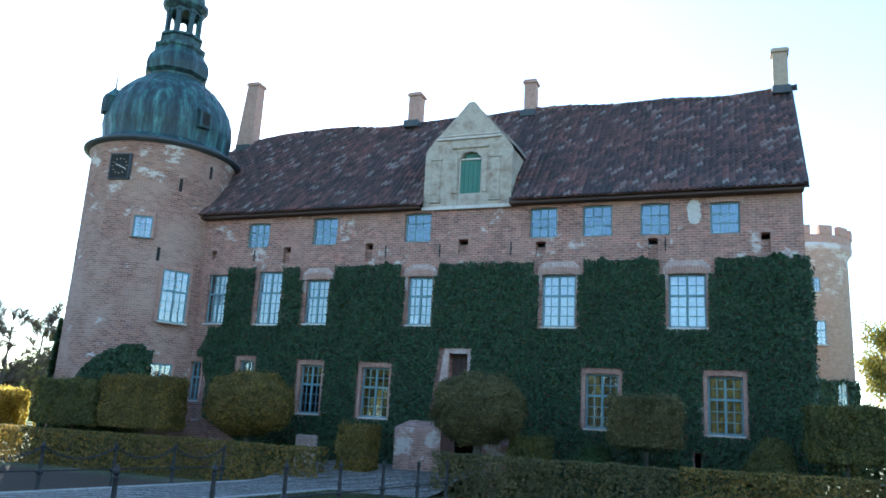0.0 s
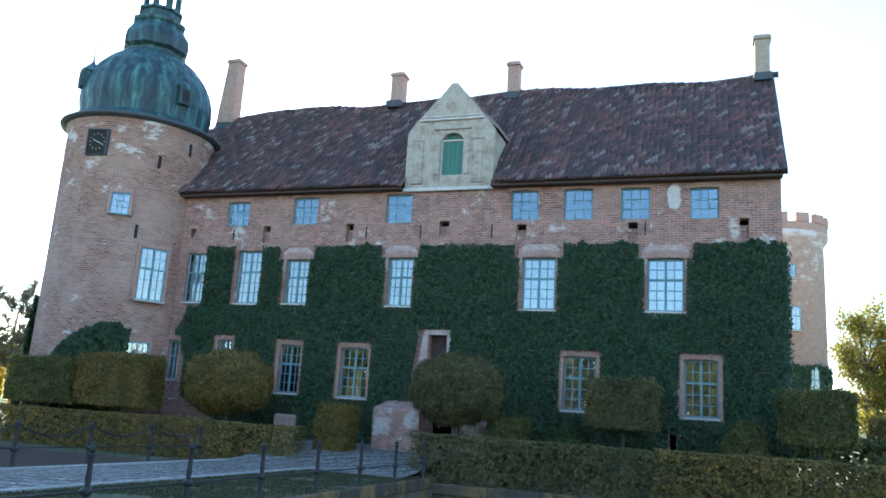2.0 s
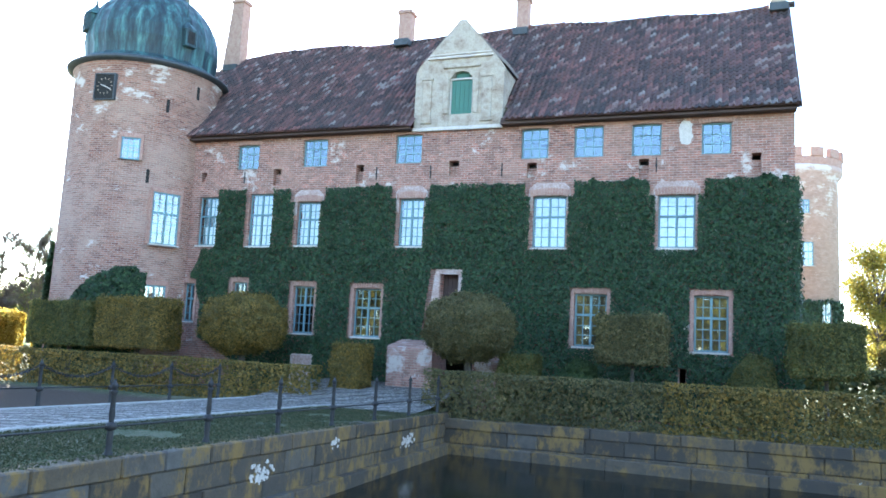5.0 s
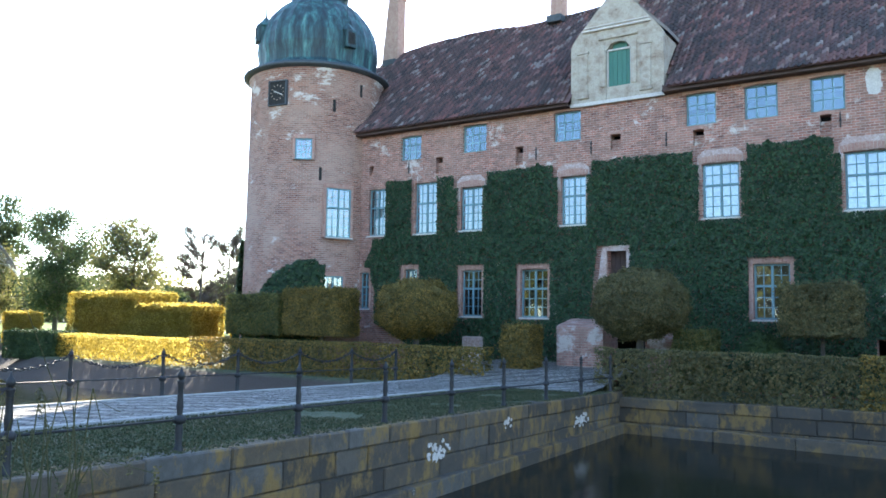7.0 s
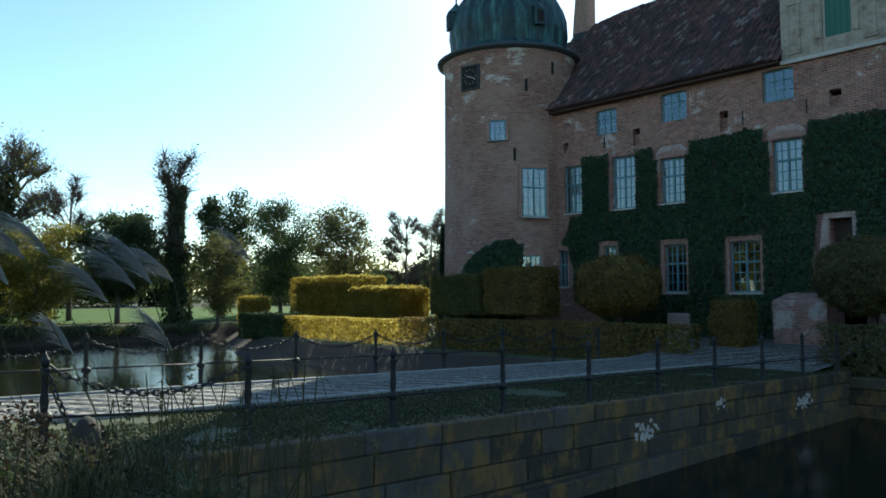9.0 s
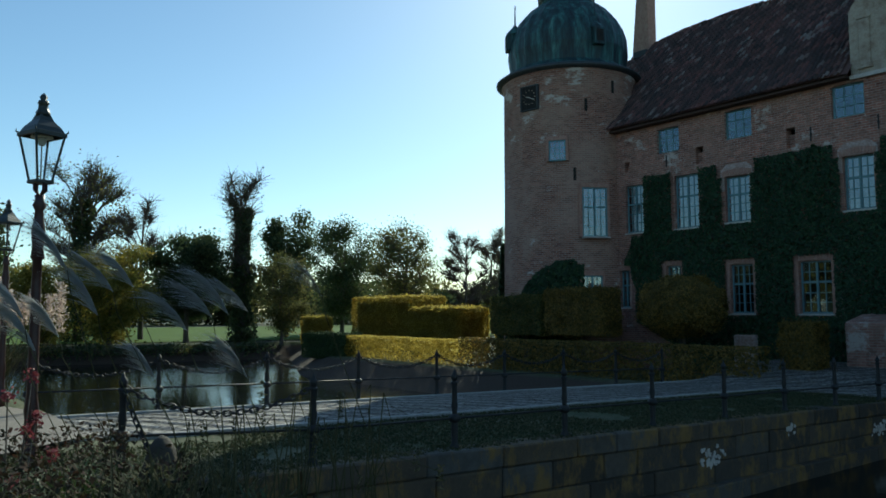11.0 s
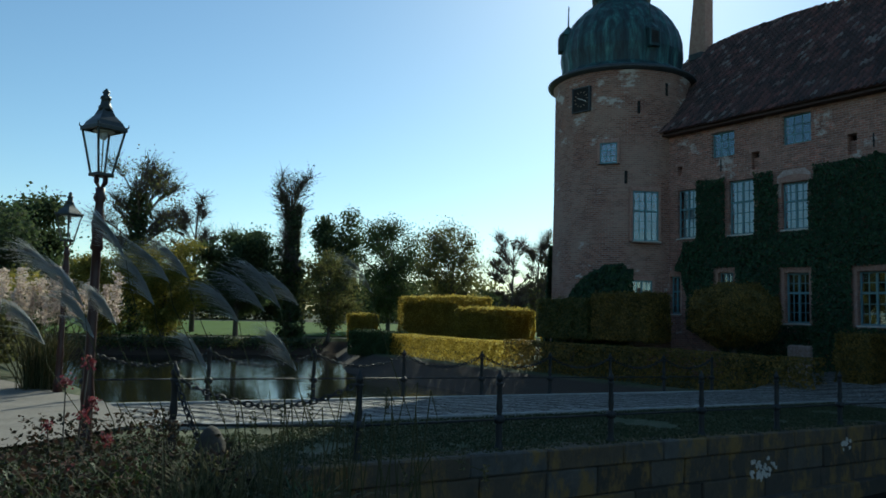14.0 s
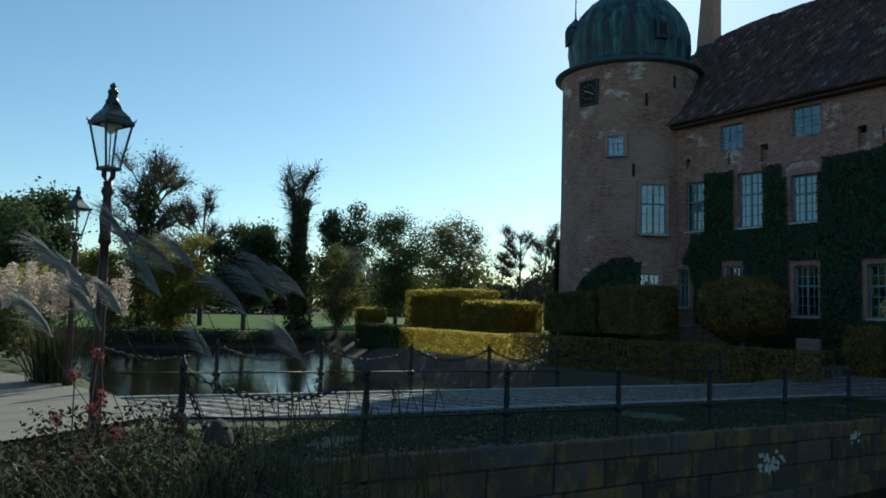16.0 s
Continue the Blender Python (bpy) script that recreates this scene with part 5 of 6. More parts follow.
clipped("hedge_block", "long clipped block of hornbeam coloured yellow as in sunlight", "hedge", (-41.6, 1.6, 0.1), "box", (5.6, 2.6, 2.95), HEDGE_SUNLIT, 14000, 0.13, group=LG)
clipped("hedge_block", "clipped hornbeam block near the tower, coloured yellow as in sunlight", "hedge", (-36.6, 3.4, 0.1), "box", (2.6, 2.4, 3.3), HEDGE_SUNLIT, 9000, 0.12, group=LG)
clipped("hedge_block", "dark clipped block at the hedge's edge above the water", "hedge", (-45.9, -4.6, -0.3), "box", (5.6, 1.6, 1.7), HEDGE_YEW, 6000, 0.12)

hedge("tall clipped hedge past the castle's gable", [(0.3, 1.2), (16.0, 1.2)], 1.6, 2.3, HEDGE_GREEN, 110, 0.1)

# ---- iron railings with chains ----
def rail_post(name_label, loc, group):
    t = thing("railing_post", name_label, "post", loc, group)
    part("shaft", lathe([(0.068, -0.05), (0.074, 0.0), (0.07, 0.06), (0.05, 0.10), (0.05, 0.22), (0.056, 0.34), (0.044, 0.42), (0.04, 0.56), (0.052, 0.66), (0.042, 0.74), (0.04, 0.96), (0.056, 1.0), (0.056, 1.03)], 12), IRON, t, smooth=True)
    part("knob", lathe([(0.04, 0.40), (0.085, 0.43), (0.098, 0.47), (0.085, 0.51), (0.04, 0.54)], 12), IRON, t, smooth=True)
    part("finial", lathe([(0.03, 1.03), (0.05, 1.07), (0.055, 1.11), (0.04, 1.14), (0.02, 1.17), (0.008, 1.22)], 10), IRON, t, smooth=True)
    return t


def bar(label, a, b, group):
    t = tagged(mesh_ob("railing_bar", tube([a, b], [0.018, 0.018], 8), IRON, smooth=True), label, "railing", group)
    return t


link_bm = bmesh.new()
k1, k2 = 10, 5
vs = [[link_bm.verts.new(((0.034 + 0.011 * math.cos(b)) * math.cos(a) * 1.7, (0.034 + 0.011 * math.cos(b)) * math.sin(a), 0.011 * math.sin(b)))
       for b in [math.tau * j / k2 for j in range(k2)]] for a in [math.tau * i / k1 for i in range(k1)]]
for i in range(k1):
    for j in range(k2):
        link_bm.faces.new((vs[i][j], vs[(i + 1) % k1][j], vs[(i + 1) % k1][(j + 1) % k2], vs[i][(j + 1) % k2]))
link_me = bpy.data.meshes.new("link")
link_bm.to_mesh(link_me)
link_bm.free()
link_me.materials.append(IRON)


def chain(label, a, b, drop, group, step=0.088):
    """Separate iron links hanging in a curve from a to b."""
    t = thing("chain", label, "chain", group=group)
    a, b = Vector(a), Vector(b)
    cnt = int((b - a).length * 1.05 / step)
    curve = [a.lerp(b, k / cnt) - Vector((0, 0, drop * 4 * (k / cnt) * (1 - k / cnt))) for k in range(cnt + 1)]
    for k in range(cnt):
        p, d = (curve[k] + curve[k + 1]) / 2, curve[k + 1] - curve[k]
        o = new("link", link_me)
        o.parent = t
        q = d.to_track_quat("X", "Z").to_matrix().to_4x4()
        o.matrix_basis = Matrix.Translation(p) @ q @ pose(0, 0, 0, 90 * (k % 2) + 8 * math.sin(k), 0, 0)
    return t


NEAR = [(-11.4, -5.02 - 2.43 * i) for i in range(9)] + [(-11.65, -26.85)]
for x, y in NEAR:
    rail_post("black cast-iron railing post with finial", (x, y, bridge_z(y) if y > -26 else 0.76), "near railing posts")
for (xa, ya), (xb, yb) in zip(NEAR, NEAR[1:]):
    bar("thin black iron rail between posts", (xa, ya, bridge_z(ya) + 0.47), (xb, yb, (bridge_z(yb) if yb > -26 else 0.76) + 0.47), "near railing bars")
chain("heavy iron chain hanging between railing posts", (*NEAR[8], bridge_z(NEAR[8][1]) + 1.05), (*NEAR[9], 1.81), 0.34, "chains")
chain("heavy iron chain slung down to the ground", (*NEAR[9], 1.81), (-10.75, -26.55, 0.86), 0.16, "chains")
REAR = [(-18.42, -26.7 + 2.42 * i) for i in range(9)]
for x, y in REAR:
    rail_post("black cast-iron railing post on the water side", (x, y, bridge_z(y)), "far railing posts")
for (xa, ya), (xb, yb) in zip(REAR, REAR[1:]):
    bar("thin black iron rail on the water side", (xa, ya, bridge_z(ya) + 0.5), (xb, yb, bridge_z(yb) + 0.5), "far railing bars")
    chain("iron chain hanging between far railing posts", (xa, ya, bridge_z(ya) + 1.08), (xb, yb, bridge_z(yb) + 1.08), 0.3, "chains")

# ---- street lamps ----
def street_lamp(label, loc, h, rz):
    """h: height of the finial's tip above the foot."""
    t = thing("street_lamp", label, "lamp", loc, "lanterns by the bridge", rz=rz)
    b = h - 1.24
    part("post", lathe([(0.10, -0.05), (0.10, 0.25), (0.075, 0.32), (0.068, 0.7), (0.08, 0.8), (0.06, 0.95), (0.052, b - 1.0), (0.05, b - 0.75), (0.075, b - 0.72), (0.06, b - 0.62), (0.075, b - 0.42), (0.055, b - 0.28), (0.045, b - 0.18), (0.075, b - 0.12), (0.05, b - 0.06), (0.055, b)], 14), LAMP_PAINT, t, smooth=True)
    part("cradle", tube([(-0.07, 0, b + 0.16), (-0.07, 0, b + 0.06), (0, 0, b - 0.03), (0.07, 0, b + 0.06), (0.07, 0, b + 0.16)], [0.018] * 5, 6), LAMP_PAINT, t)
    part("cradle", tube([(0, -0.07, b + 0.16), (0, -0.07, b + 0.06), (0, 0, b - 0.02), (0, 0.07, b + 0.06), (0, 0.07, b + 0.16)], [0.018] * 5, 6), LAMP_PAINT, t)
    z0, z1, r0, r1 = b + 0.16, b + 0.70, 0.085, 0.172
    part("lower_ring", boxes((-r0 - 0.02, r0 + 0.02, -r0 - 0.02, r0 + 0.02, z0 - 0.025, z0 + 0.015), bevel=0.006), COPPER_DARK, t)
    part("upper_ring", boxes((-r1 - 0.02, r1 + 0.02, -r1 - 0.02, -r1 + 0.015, z1 - 0.02, z1 + 0.03), (-r1 - 0.02, r1 + 0.02, r1 - 0.015, r1 + 0.02, z1 - 0.02, z1 + 0.03),
                             (-r1 - 0.02, -r1 + 0.015, -r1 + 0.016, r1 - 0.016, z1 - 0.02, z1 + 0.03), (r1 - 0.015, r1 + 0.02, -r1 + 0.016, r1 - 0.016, z1 - 0.02, z1 + 0.03), bevel=0.004), COPPER_DARK, t)
    for sx, sy in ((-1, -1), (1, -1), (1, 1), (-1, 1)):
        part("corner_bar", tube([(sx * r0, sy * r0, z0), (sx * r1, sy * r1, z1)], [0.014, 0.014], 6), COPPER_DARK, t)
        part("corner_horn", tube([(sx * r1, sy * r1, z1 + 0.02), (sx * (r1 + 0.025), sy * (r1 + 0.025), z1 + 0.04), (sx * (r1 + 0.025), sy * (r1 + 0.025), z1 + 0.07)], [0.012, 0.009, 0.004], 6), COPPER_DARK, t)
    for k in range(4):
        bm = bmesh.new()
        a, c = pose(0, 0, 0, 0, 0, 90 * k), 0.008
        vs = [bm.verts.new(a @ Vector(p)) for p in ((-r0, -r0 + c, z0), (r0, -r0 + c, z0), (r1, -r1 + c, z1), (-r1, -r1 + c, z1))]
        bm.faces.new(vs)
        g = part("lantern_pane", bm, LANTERN_GLASS, t)
        g.visible_shadow = False
    bm = lathe([(r1 * 1.46, z1 + 0.02), (r1 * 1.2, z1 + 0.09), (r1 * 0.7, z1 + 0.17), (0.085, z1 + 0.24)], 4, a0=45, a1=405)
    part("roof", bm, COPPER_DARK, t)
    part("vent", lathe([(0.075, z1 + 0.22), (0.08, z1 + 0.27), (0.06, z1 + 0.30), (0.05, z1 + 0.36), (0.065, z1 + 0.375), (0.05, z1 + 0.41), (0.03, z1 + 0.42), (0.045, z1 + 0.45), (0.03, z1 + 0.475), (0.008, z1 + 0.5)], 12), COPPER_DARK, t, smooth=True)
    part("reflector", lathe([(0.12, z1 - 0.03), (0.125, z1 - 0.02), (0.07, z1 + 0.02)], 12), PALE_GREY, t, "white lamp reflector")
    part("bulb", lathe([(0.03, z1 - 0.12), (0.05, z1 - 0.08), (0.045, z1 - 0.03)], 10), PALE_GREY, t)
    part("burner_pipe", tube([(0, 0, z0), (0, 0, z1 - 0.1)], [0.008, 0.008], 5), COPPER_DARK, t)
    return t


street_lamp("tall old-fashioned lantern on a dark red iron post", (-11.82, -27.79, 0.79), 4.48, 20)
street_lamp("second lantern farther along on a dark red post", (-19.98, -26.93, 0.79), 4.28, 35)

# ---- plants on the shore ----
def arc_blades(name, base, count, height, spread, mat, parent, rng, width=0.012, droop=0.6):
    """Long arching leaves that rise from a clump's foot."""
    P, F = [], []
    for _ in range(count):
        a = rng.uniform(0, math.tau)
        h, s = height * rng.uniform(0.55, 1.1), spread * rng.uniform(0.2, 1.0)
        foot = np.array(base) + [rng.normal() * 0.12 * spread, rng.normal() * 0.12 * spread, 0]
        d = np.array([math.cos(a), math.sin(a), 0])
        side = np.array([-d[1], d[0], 0]) * width * rng.uniform(0.7, 1.4)
        b = len(P)
        for k in range(6):
            t = k / 5
            c = foot + d * s * t ** 1.6 + np.array([0, 0, h * (t - droop * max(0, t - 0.45) ** 2 * 2.2)])
            w = side * (1 - t * 0.9)
            P += [tuple(c - w), tuple(c + w)]
        F += [(b + 2 * k, b + 2 * k + 1, b + 2 * k + 3, b + 2 * k + 2) for k in range(5)]
    me = bpy.data.meshes.new(name)
    me.from_pydata(P, [], F)
    me.materials.append(mat)
    ob = new(name, me)
    ob.parent = parent
    return ob


def plume(parent, tip, rng, size=0.36, mat=PLUME):
    """A curved stem that ends in a one-sided feathery head, blown over by the wind."""
    tip = Vector(tip)
    foot = Vector((tip.x - 0.25 * rng.random(), tip.y + 0.35 + 0.3 * rng.random(), 0.75))
    part("stem", tube([foot, foot.lerp(tip, 0.55) + Vector((0.03, 0.08, 0.12)), tip + Vector((0.01, 0.02, -0.12)), tip], [0.0035, 0.003, 0.0025, 0.002], 5), REED, parent)
    lean = Vector((-0.42, -0.66, 0.95 * rng.uniform(0.7, 1.25))).normalized()
    n, steps = 170, 5
    P, F = [], []
    for _ in range(n):
        t0 = rng.random() * 0.55
        ln = size * rng.uniform(0.45, 0.75)
        s = tip + lean * size * t0 * 0.8 + Vector((0, 0, 0.10 * size * math.sin(t0 * 5)))
        d = (lean + Vector((rng.normal() * 0.07, rng.normal() * 0.07, rng.uniform(-0.34, 0.08)))).normalized()
        w = Vector((0.56, 0.83, 0.1)).cross(d).normalized() * 0.0048
        b = len(P)
        for k in range(steps):
            u = k / (steps - 1)
            c = s + d * ln * u - Vector((0, 0, 1)) * ln * 0.32 * u * u
            P += [tuple(c - w * (1.15 - u)), tuple(c + w * (1.15 - u))]
        F += [(b + 2 * k, b + 2 * k + 1, b + 2 * k + 3, b + 2 * k + 2) for k in range(steps - 1)]
    me = bpy.data.meshes.new("plume_head")
    me.from_pydata(P, [], F)
    me.materials.append(mat)
    o = new("plume_head", me)
    o.parent = parent
    tagged(o, "silvery drooping seed head", kind="stuff")


rng = np.random.default_rng(21)
for x, y, z in ((-6.83, -28.85, 2.77), (-7.19, -28.86, 2.41), (-6.49, -28.58, 2.90), (-7.12, -28.48, 2.53), (-6.64, -28.69, 2.47), (-6.65, -28.30, 2.79), (-6.93, -28.11, 2.83), (-6.52, -27.92, 2.57), (-6.57, -27.75, 2.64), (-6.15, -27.82, 2.66), (-6.65, -27.49, 2.68), (-6.29, -27.16, 2.77), (-6.33, -27.63, 2.30), (-6.86, -27.99, 2.27), (-6.65, -28.75, 2.64), (-6.69, -28.37, 2.66)):
    g = thing("silver_grass", "stem of silver grass with a plume blown over", "grass clump", (0, 0, 0), "silver grass on the shore")
    plume(g, (x, y, z), rng, 0.34 + 0.1 * rng.random())
for x, y in ((-7.3, -28.1), (-7.0, -28.7), (-7.8, -27.5), (-6.7, -29.1)):
    g = thing("silver_grass", "clump of arching silver grass leaves", "grass clump", (0, 0, 0), "silver grass on the shore")
    tagged(arc_blades("blades", (x, y, 0.7), 60, 1.45, 1.0, REED, g, rng, 0.008), kind="stuff")
# dark undergrowth along the shore's edge
bed = tagged(new("shore_plants"), "dark tangle of reeds and garden plants on the shore", "plants", kind="stuff")
for x, y, h in ((-7.6, -26.9, 1.0), (-8.6, -26.9, 1.15), (-6.6, -27.0, 0.7), (-9.4, -27.1, 1.1), (-8.0, -27.6, 1.2), (-9.0, -28.0, 1.2), (-9.6, -28.6, 1.0), (-10.3, -28.2, 0.9), (-5.6, -27.1, 0.6), (-10.6, -27.2, 0.8)):
    arc_blades("reed_blades", (x, y, 0.6), 170, h, 0.75, REED if rng.random() < 0.5 else GRASS, bed, rng, 0.014)
pts = np.stack([rng.uniform(-10.9, -8.1, 16000), rng.uniform(-29.0, -27.2, 16000), 0.7 + rng.random(16000) ** 1.7 * 0.85], 1)
keep = np.array([noise.noise(Vector(p) * 1.1) > -0.12 for p in pts])
leaves("undergrowth", pts[keep], np.tile([0.2, 0.1, 1.0], (int(keep.sum()), 1)), 0.034, BRUSH, bed, rng, 0.9, 1.8)
pts = np.stack([rng.uniform(-8.6, -5.2, 5000), rng.uniform(-28.6, -26.6, 5000), 0.65 + rng.random(5000) ** 2 * 0.6], 1)
leaves("undergrowth", pts, np.tile([0.2, 0.1, 1.0], (5000, 1)), 0.035, REED, bed, rng, 0.9, 3.0)
roses = thing("flower_bush", "small bush with fading pink and red flowers", "bush", (-9.6, -28.35, 0.7))
for x, z, y in ((-0.1, 1.25, 0.0), (0.2, 1.0, 0.1), (-0.3, 0.85, -0.1), (0.1, 1.45, 0.15), (0.25, 0.6, 0.0), (-0.2, 1.05, 0.25), (0.35, 0.8, 0.28)):
    part("stalk", tube([(x * 0.3, y * 0.3, -0.1), (x, y, z)], [0.01, 0.006], 5), BARK, roses)
    c = np.array([x, y, z]) + rng.normal(size=(50, 3)) * 0.03
    tagged(leaves("flower_head", c, c - [x, y, z], 0.03, FLOWER, roses, rng, 0.4, 1.2), kind="stuff")
pampas = thing("pampas_grass", "large pampas grass with cream plumes in sunlight", "grass clump", (-20.91, -27.08, 0.78))
tagged(arc_blades("blades", (0, 0, 0), 500, 1.9, 1.5, REED, pampas, rng, 0.012), kind="stuff")
for k in range(34):
    a, r = rng.uniform(0, math.tau), rng.uniform(0.2, 1.5)
    z = rng.uniform(1.5, 2.25)
    p = np.array([r * math.cos(a), r * math.sin(a), z])
    part("stem", tube([(p[0] * 0.3, p[1] * 0.3, 0), tuple(p)], [0.012, 0.006], 5), REED, pampas)
    c = p + np.stack([rng.normal(size=160) * 0.06, rng.normal(size=160) * 0.06, rng.uniform(-0.15, 0.45, 160)], 1)
    leaves("plume_head", c, rng.normal(size=(160, 3)), 0.035, PAMPAS, pampas, rng, 0.3, 3.0)
# the stone at the chain's foot
bm = lathe([(0.26, -0.1), (0.25, 0.3), (0.2, 0.55), (0.1, 0.7), (0.02, 0.74)], 10)
for v in bm.verts:
    v.co += 0.04 * noise.noise_vector(v.co * 3)
st = tagged(mesh_ob("guard_stone", bm, STONE, smooth=True), "weathered guard stone at the end of the railing", "stone")
st.location = (-10.5, -26.75, 0.8)
st.scale = (0.8, 0.8, 0.75)
# pale lichen patches on the bridge's wall
lich = random.Random(31)
for cy, cz, sy, sz in ((-15.62, -0.24, 0.42, 0.2), (-8.05, -0.36, 0.5, 0.16), (-12.6, 0.02, 0.2, 0.1)):
    lp = thing("lichen_patch", "crusty white lichen patch on the bridge wall", "lichen", (WALL_X + 0.02, cy, cz), "lichen on the bridge wall", "structure")
    for _ in range(int(40 * sy / 0.42)):
        by, bz, br = max(-sy, min(sy, lich.gauss(0, sy * 0.5))), max(-sz, min(sz, lich.gauss(0, sz * 0.5))), lich.uniform(0.02, 0.06)
        ring = [(by + br * lich.uniform(0.5, 1.3) * math.cos(a), bz + br * lich.uniform(0.5, 1.3) * math.sin(a)) for a in [math.tau * k / 8 for k in range(8)]]
        spot = part("spot", prism(ring, 0.0, 0.022), STONE_TRIM, lp)
        spot.matrix_basis = pose(lich.uniform(-0.004, 0.004), 0, 0, 0, 0, 90)
# dead reed stems that stand before the railing
dead = tagged(new("reed_stems"), "tall dry reed stems with bent tips on the shore", "reeds", kind="stuff")
for k in range(46):
    x, y = rng.uniform(-8.2, -6.2), rng.uniform(-27.5, -26.4)
    h = rng.uniform(0.9, 1.55)
    lx, ly = rng.normal() * 0.16, rng.normal() * 0.16
    tip = (x + lx * 1.4 + rng.normal() * 0.1, y + ly * 1.4 + rng.normal() * 0.1, 0.62 + h * rng.uniform(0.85, 1.02))
    mesh_ob("stem", tube([(x, y, 0.55), (x + lx * 0.4, y + ly * 0.4, 0.62 + h * 0.5), (x + lx, y + ly, 0.62 + h), tip], [0.006, 0.005, 0.004, 0.002], 5), REED, dead)
    if k % 3 == 0:
        c = np.array(tip) + np.stack([rng.normal(size=40) * 0.012, rng.normal(size=40) * 0.012, rng.uniform(-0.12, 0.04, 40)], 1)
        leaves("seed_head", c, rng.normal(size=(40, 3)), 0.012, REED, dead, rng, 0.3, 2.5)
# turf blades at the edge of the bridge's wall and on the verge
pts, nr = [], []
for _ in range(62000):
    y = rng.uniform(-26.2, -5.0)
    x = rng.uniform(-15.1, WALL_X - 0.05)
    if noise.noise(Vector((x * 0.8, y * 0.8, 7))) + 0.35 * noise.noise(Vector((x * 4, y * 4, 3))) > -0.32:
        pts.append((x, y, bridge_z(y) + 0.01 + 0.03 * rng.random()))
        nr.append((rng.normal(), rng.normal(), 0.2))
for _ in range(14000):
    x, y = rng.uniform(-13.9, -10.6), rng.uniform(-31.0, -26.2)
    if x > -13.6 + 0.3 * (y + 28.3) * (-1 if y < -28.3 else -3):
        pts.append((x, y, ground_z(x, y) + 0.01 + 0.05 * rng.random()))
        nr.append((rng.normal(), rng.normal(), 0.2))
turf = leaves("verge_grass", np.array(pts), np.array(nr), 0.022, VERGE, None, rng, 0.2, 2.4)
tagged(turf, "short worn grass on the bridge verge", "grass", kind="stuff")


# ---- trees ----
def tree(label, loc, height, width, mat, leafsize, count, rng, bare=0.0, trunk=0.3, clumps=26, low=0.2, ivy_stem=False, column=False):
    """Trunk, forking limbs and a crown of many small leaves in uneven clumps."""
    t = thing("tree", label, "tree", loc, "trees beyond the moat")
    count = int(count * 0.95)
    bm = bmesh.new()
    top = height * (0.95 if bare > 0.3 else 0.8)
    sway = [Vector((rng.normal() * 0.02 * height * k, rng.normal() * 0.02 * height * k, top * k)) for k in (0, 0.25, 0.5, 0.75, 1.0)]
    sway[0] = Vector((0, 0, -0.3))
    tube(sway, [trunk, trunk * 0.8, trunk * 0.6, trunk * 0.36, trunk * 0.08], 8, bm)
    part("trunk", bm, BARK, t)
    limbs = bmesh.new()
    twigs = bmesh.new()
    ends = []
    for k in range(clumps):
        f = low + (1 - low) * (k + rng.random()) / clumps
        base = sway[0].lerp(sway[4], min(f * 0.82, 0.95))
        a = rng.uniform(0, math.tau)
        shape = math.sin(math.pi * min(1, 0.22 + 0.78 * (1 - f) ** 0.75)) if not column else 0.6 + 0.4 * math.sin(f * 7)
        r = width / 2 * max(0.18, shape) * rng.uniform(0.5, 1.05)
        end = Vector((base.x + r * math.cos(a), base.y + r * math.sin(a), height * f + rng.uniform(-0.03, 0.05) * height))
        mid = base.lerp(end, 0.5) + Vector((0, 0, 0.05 * height * rng.random()))
        tube([base, mid, end], [trunk * 0.3 * (1.1 - f), trunk * 0.16, trunk * 0.05], 5, limbs)
        ends.append((end, mid))
        if bare > 0:
            for _ in range(int(42 * bare)):
                s = mid.lerp(end, rng.random())
                e = s + Vector((rng.normal(), rng.normal(), abs(rng.normal()) * 0.9 + 0.3)).normalized() * height * rng.uniform(0.05, 0.13)
                tube([s, s.lerp(e, 0.5) + Vector((rng.normal() * 0.06, rng.normal() * 0.06, 0.05)), e], [0.022, 0.016, 0.007], 3, twigs)
    tagged(part("limb_mass", limbs, BARK, t), kind="stuff")
    if bare > 0:
        tagged(part("twig_mass", twigs, TWIG, t), kind="stuff")
    else:
        twigs.free()
    if count:
        P = []
        per = int(count * 1.9) // len(ends)
        for end, mid in ends:
            rad = np.array([0.23 * width, 0.23 * width, 0.10 * height]) * rng.uniform(0.5, 1.25)
            v = rng.normal(size=(per, 3))
            v /= np.linalg.norm(v, axis=1, keepdims=True) / rng.random((per, 1)) ** 0.55
            P.append(np.array(end.lerp(mid, 0.3)) + v * rad + rng.normal(size=(per, 3)) * 0.05 * width)
        P = np.concatenate(P)
        leaves("crown", P, rng.normal(size=P.shape) + [0, 0, 0.5], leafsize * 0.62, mat, t, rng, 0.5, 1.5)
    if ivy_stem:
        m = 2600
        z = rng.uniform(0, top * 0.86, m)
        a = rng.uniform(0, math.tau, m)
        r = trunk * 1.2 + rng.random(m) * width * 0.16 * (1.2 - z / height) * (0.7 + 0.5 * np.sin(z * 1.3))
        leaves("ivy_sleeve", np.stack([r * np.cos(a), r * np.sin(a), z], 1), np.stack([np.cos(a), np.sin(a), 0 * a + 0.3], 1), leafsize * 1.1, FAR_DARK, t, rng, 0.6, 1.4)
    return t


rng = np.random.default_rng(9)
tree("broad dark evergreen tree beyond the water", (-73.7, -22.7, 0.3), 10.8, 7.5, FAR_DARK, 0.4, 13000, rng)
tree("large half-bare tree wrapped in ivy", (-72.4, -13.9, 0.3), 15.0, 7.5, FAR_GREEN, 0.26, 1800, rng, 1.6, 0.42, 40, 0.3, True)
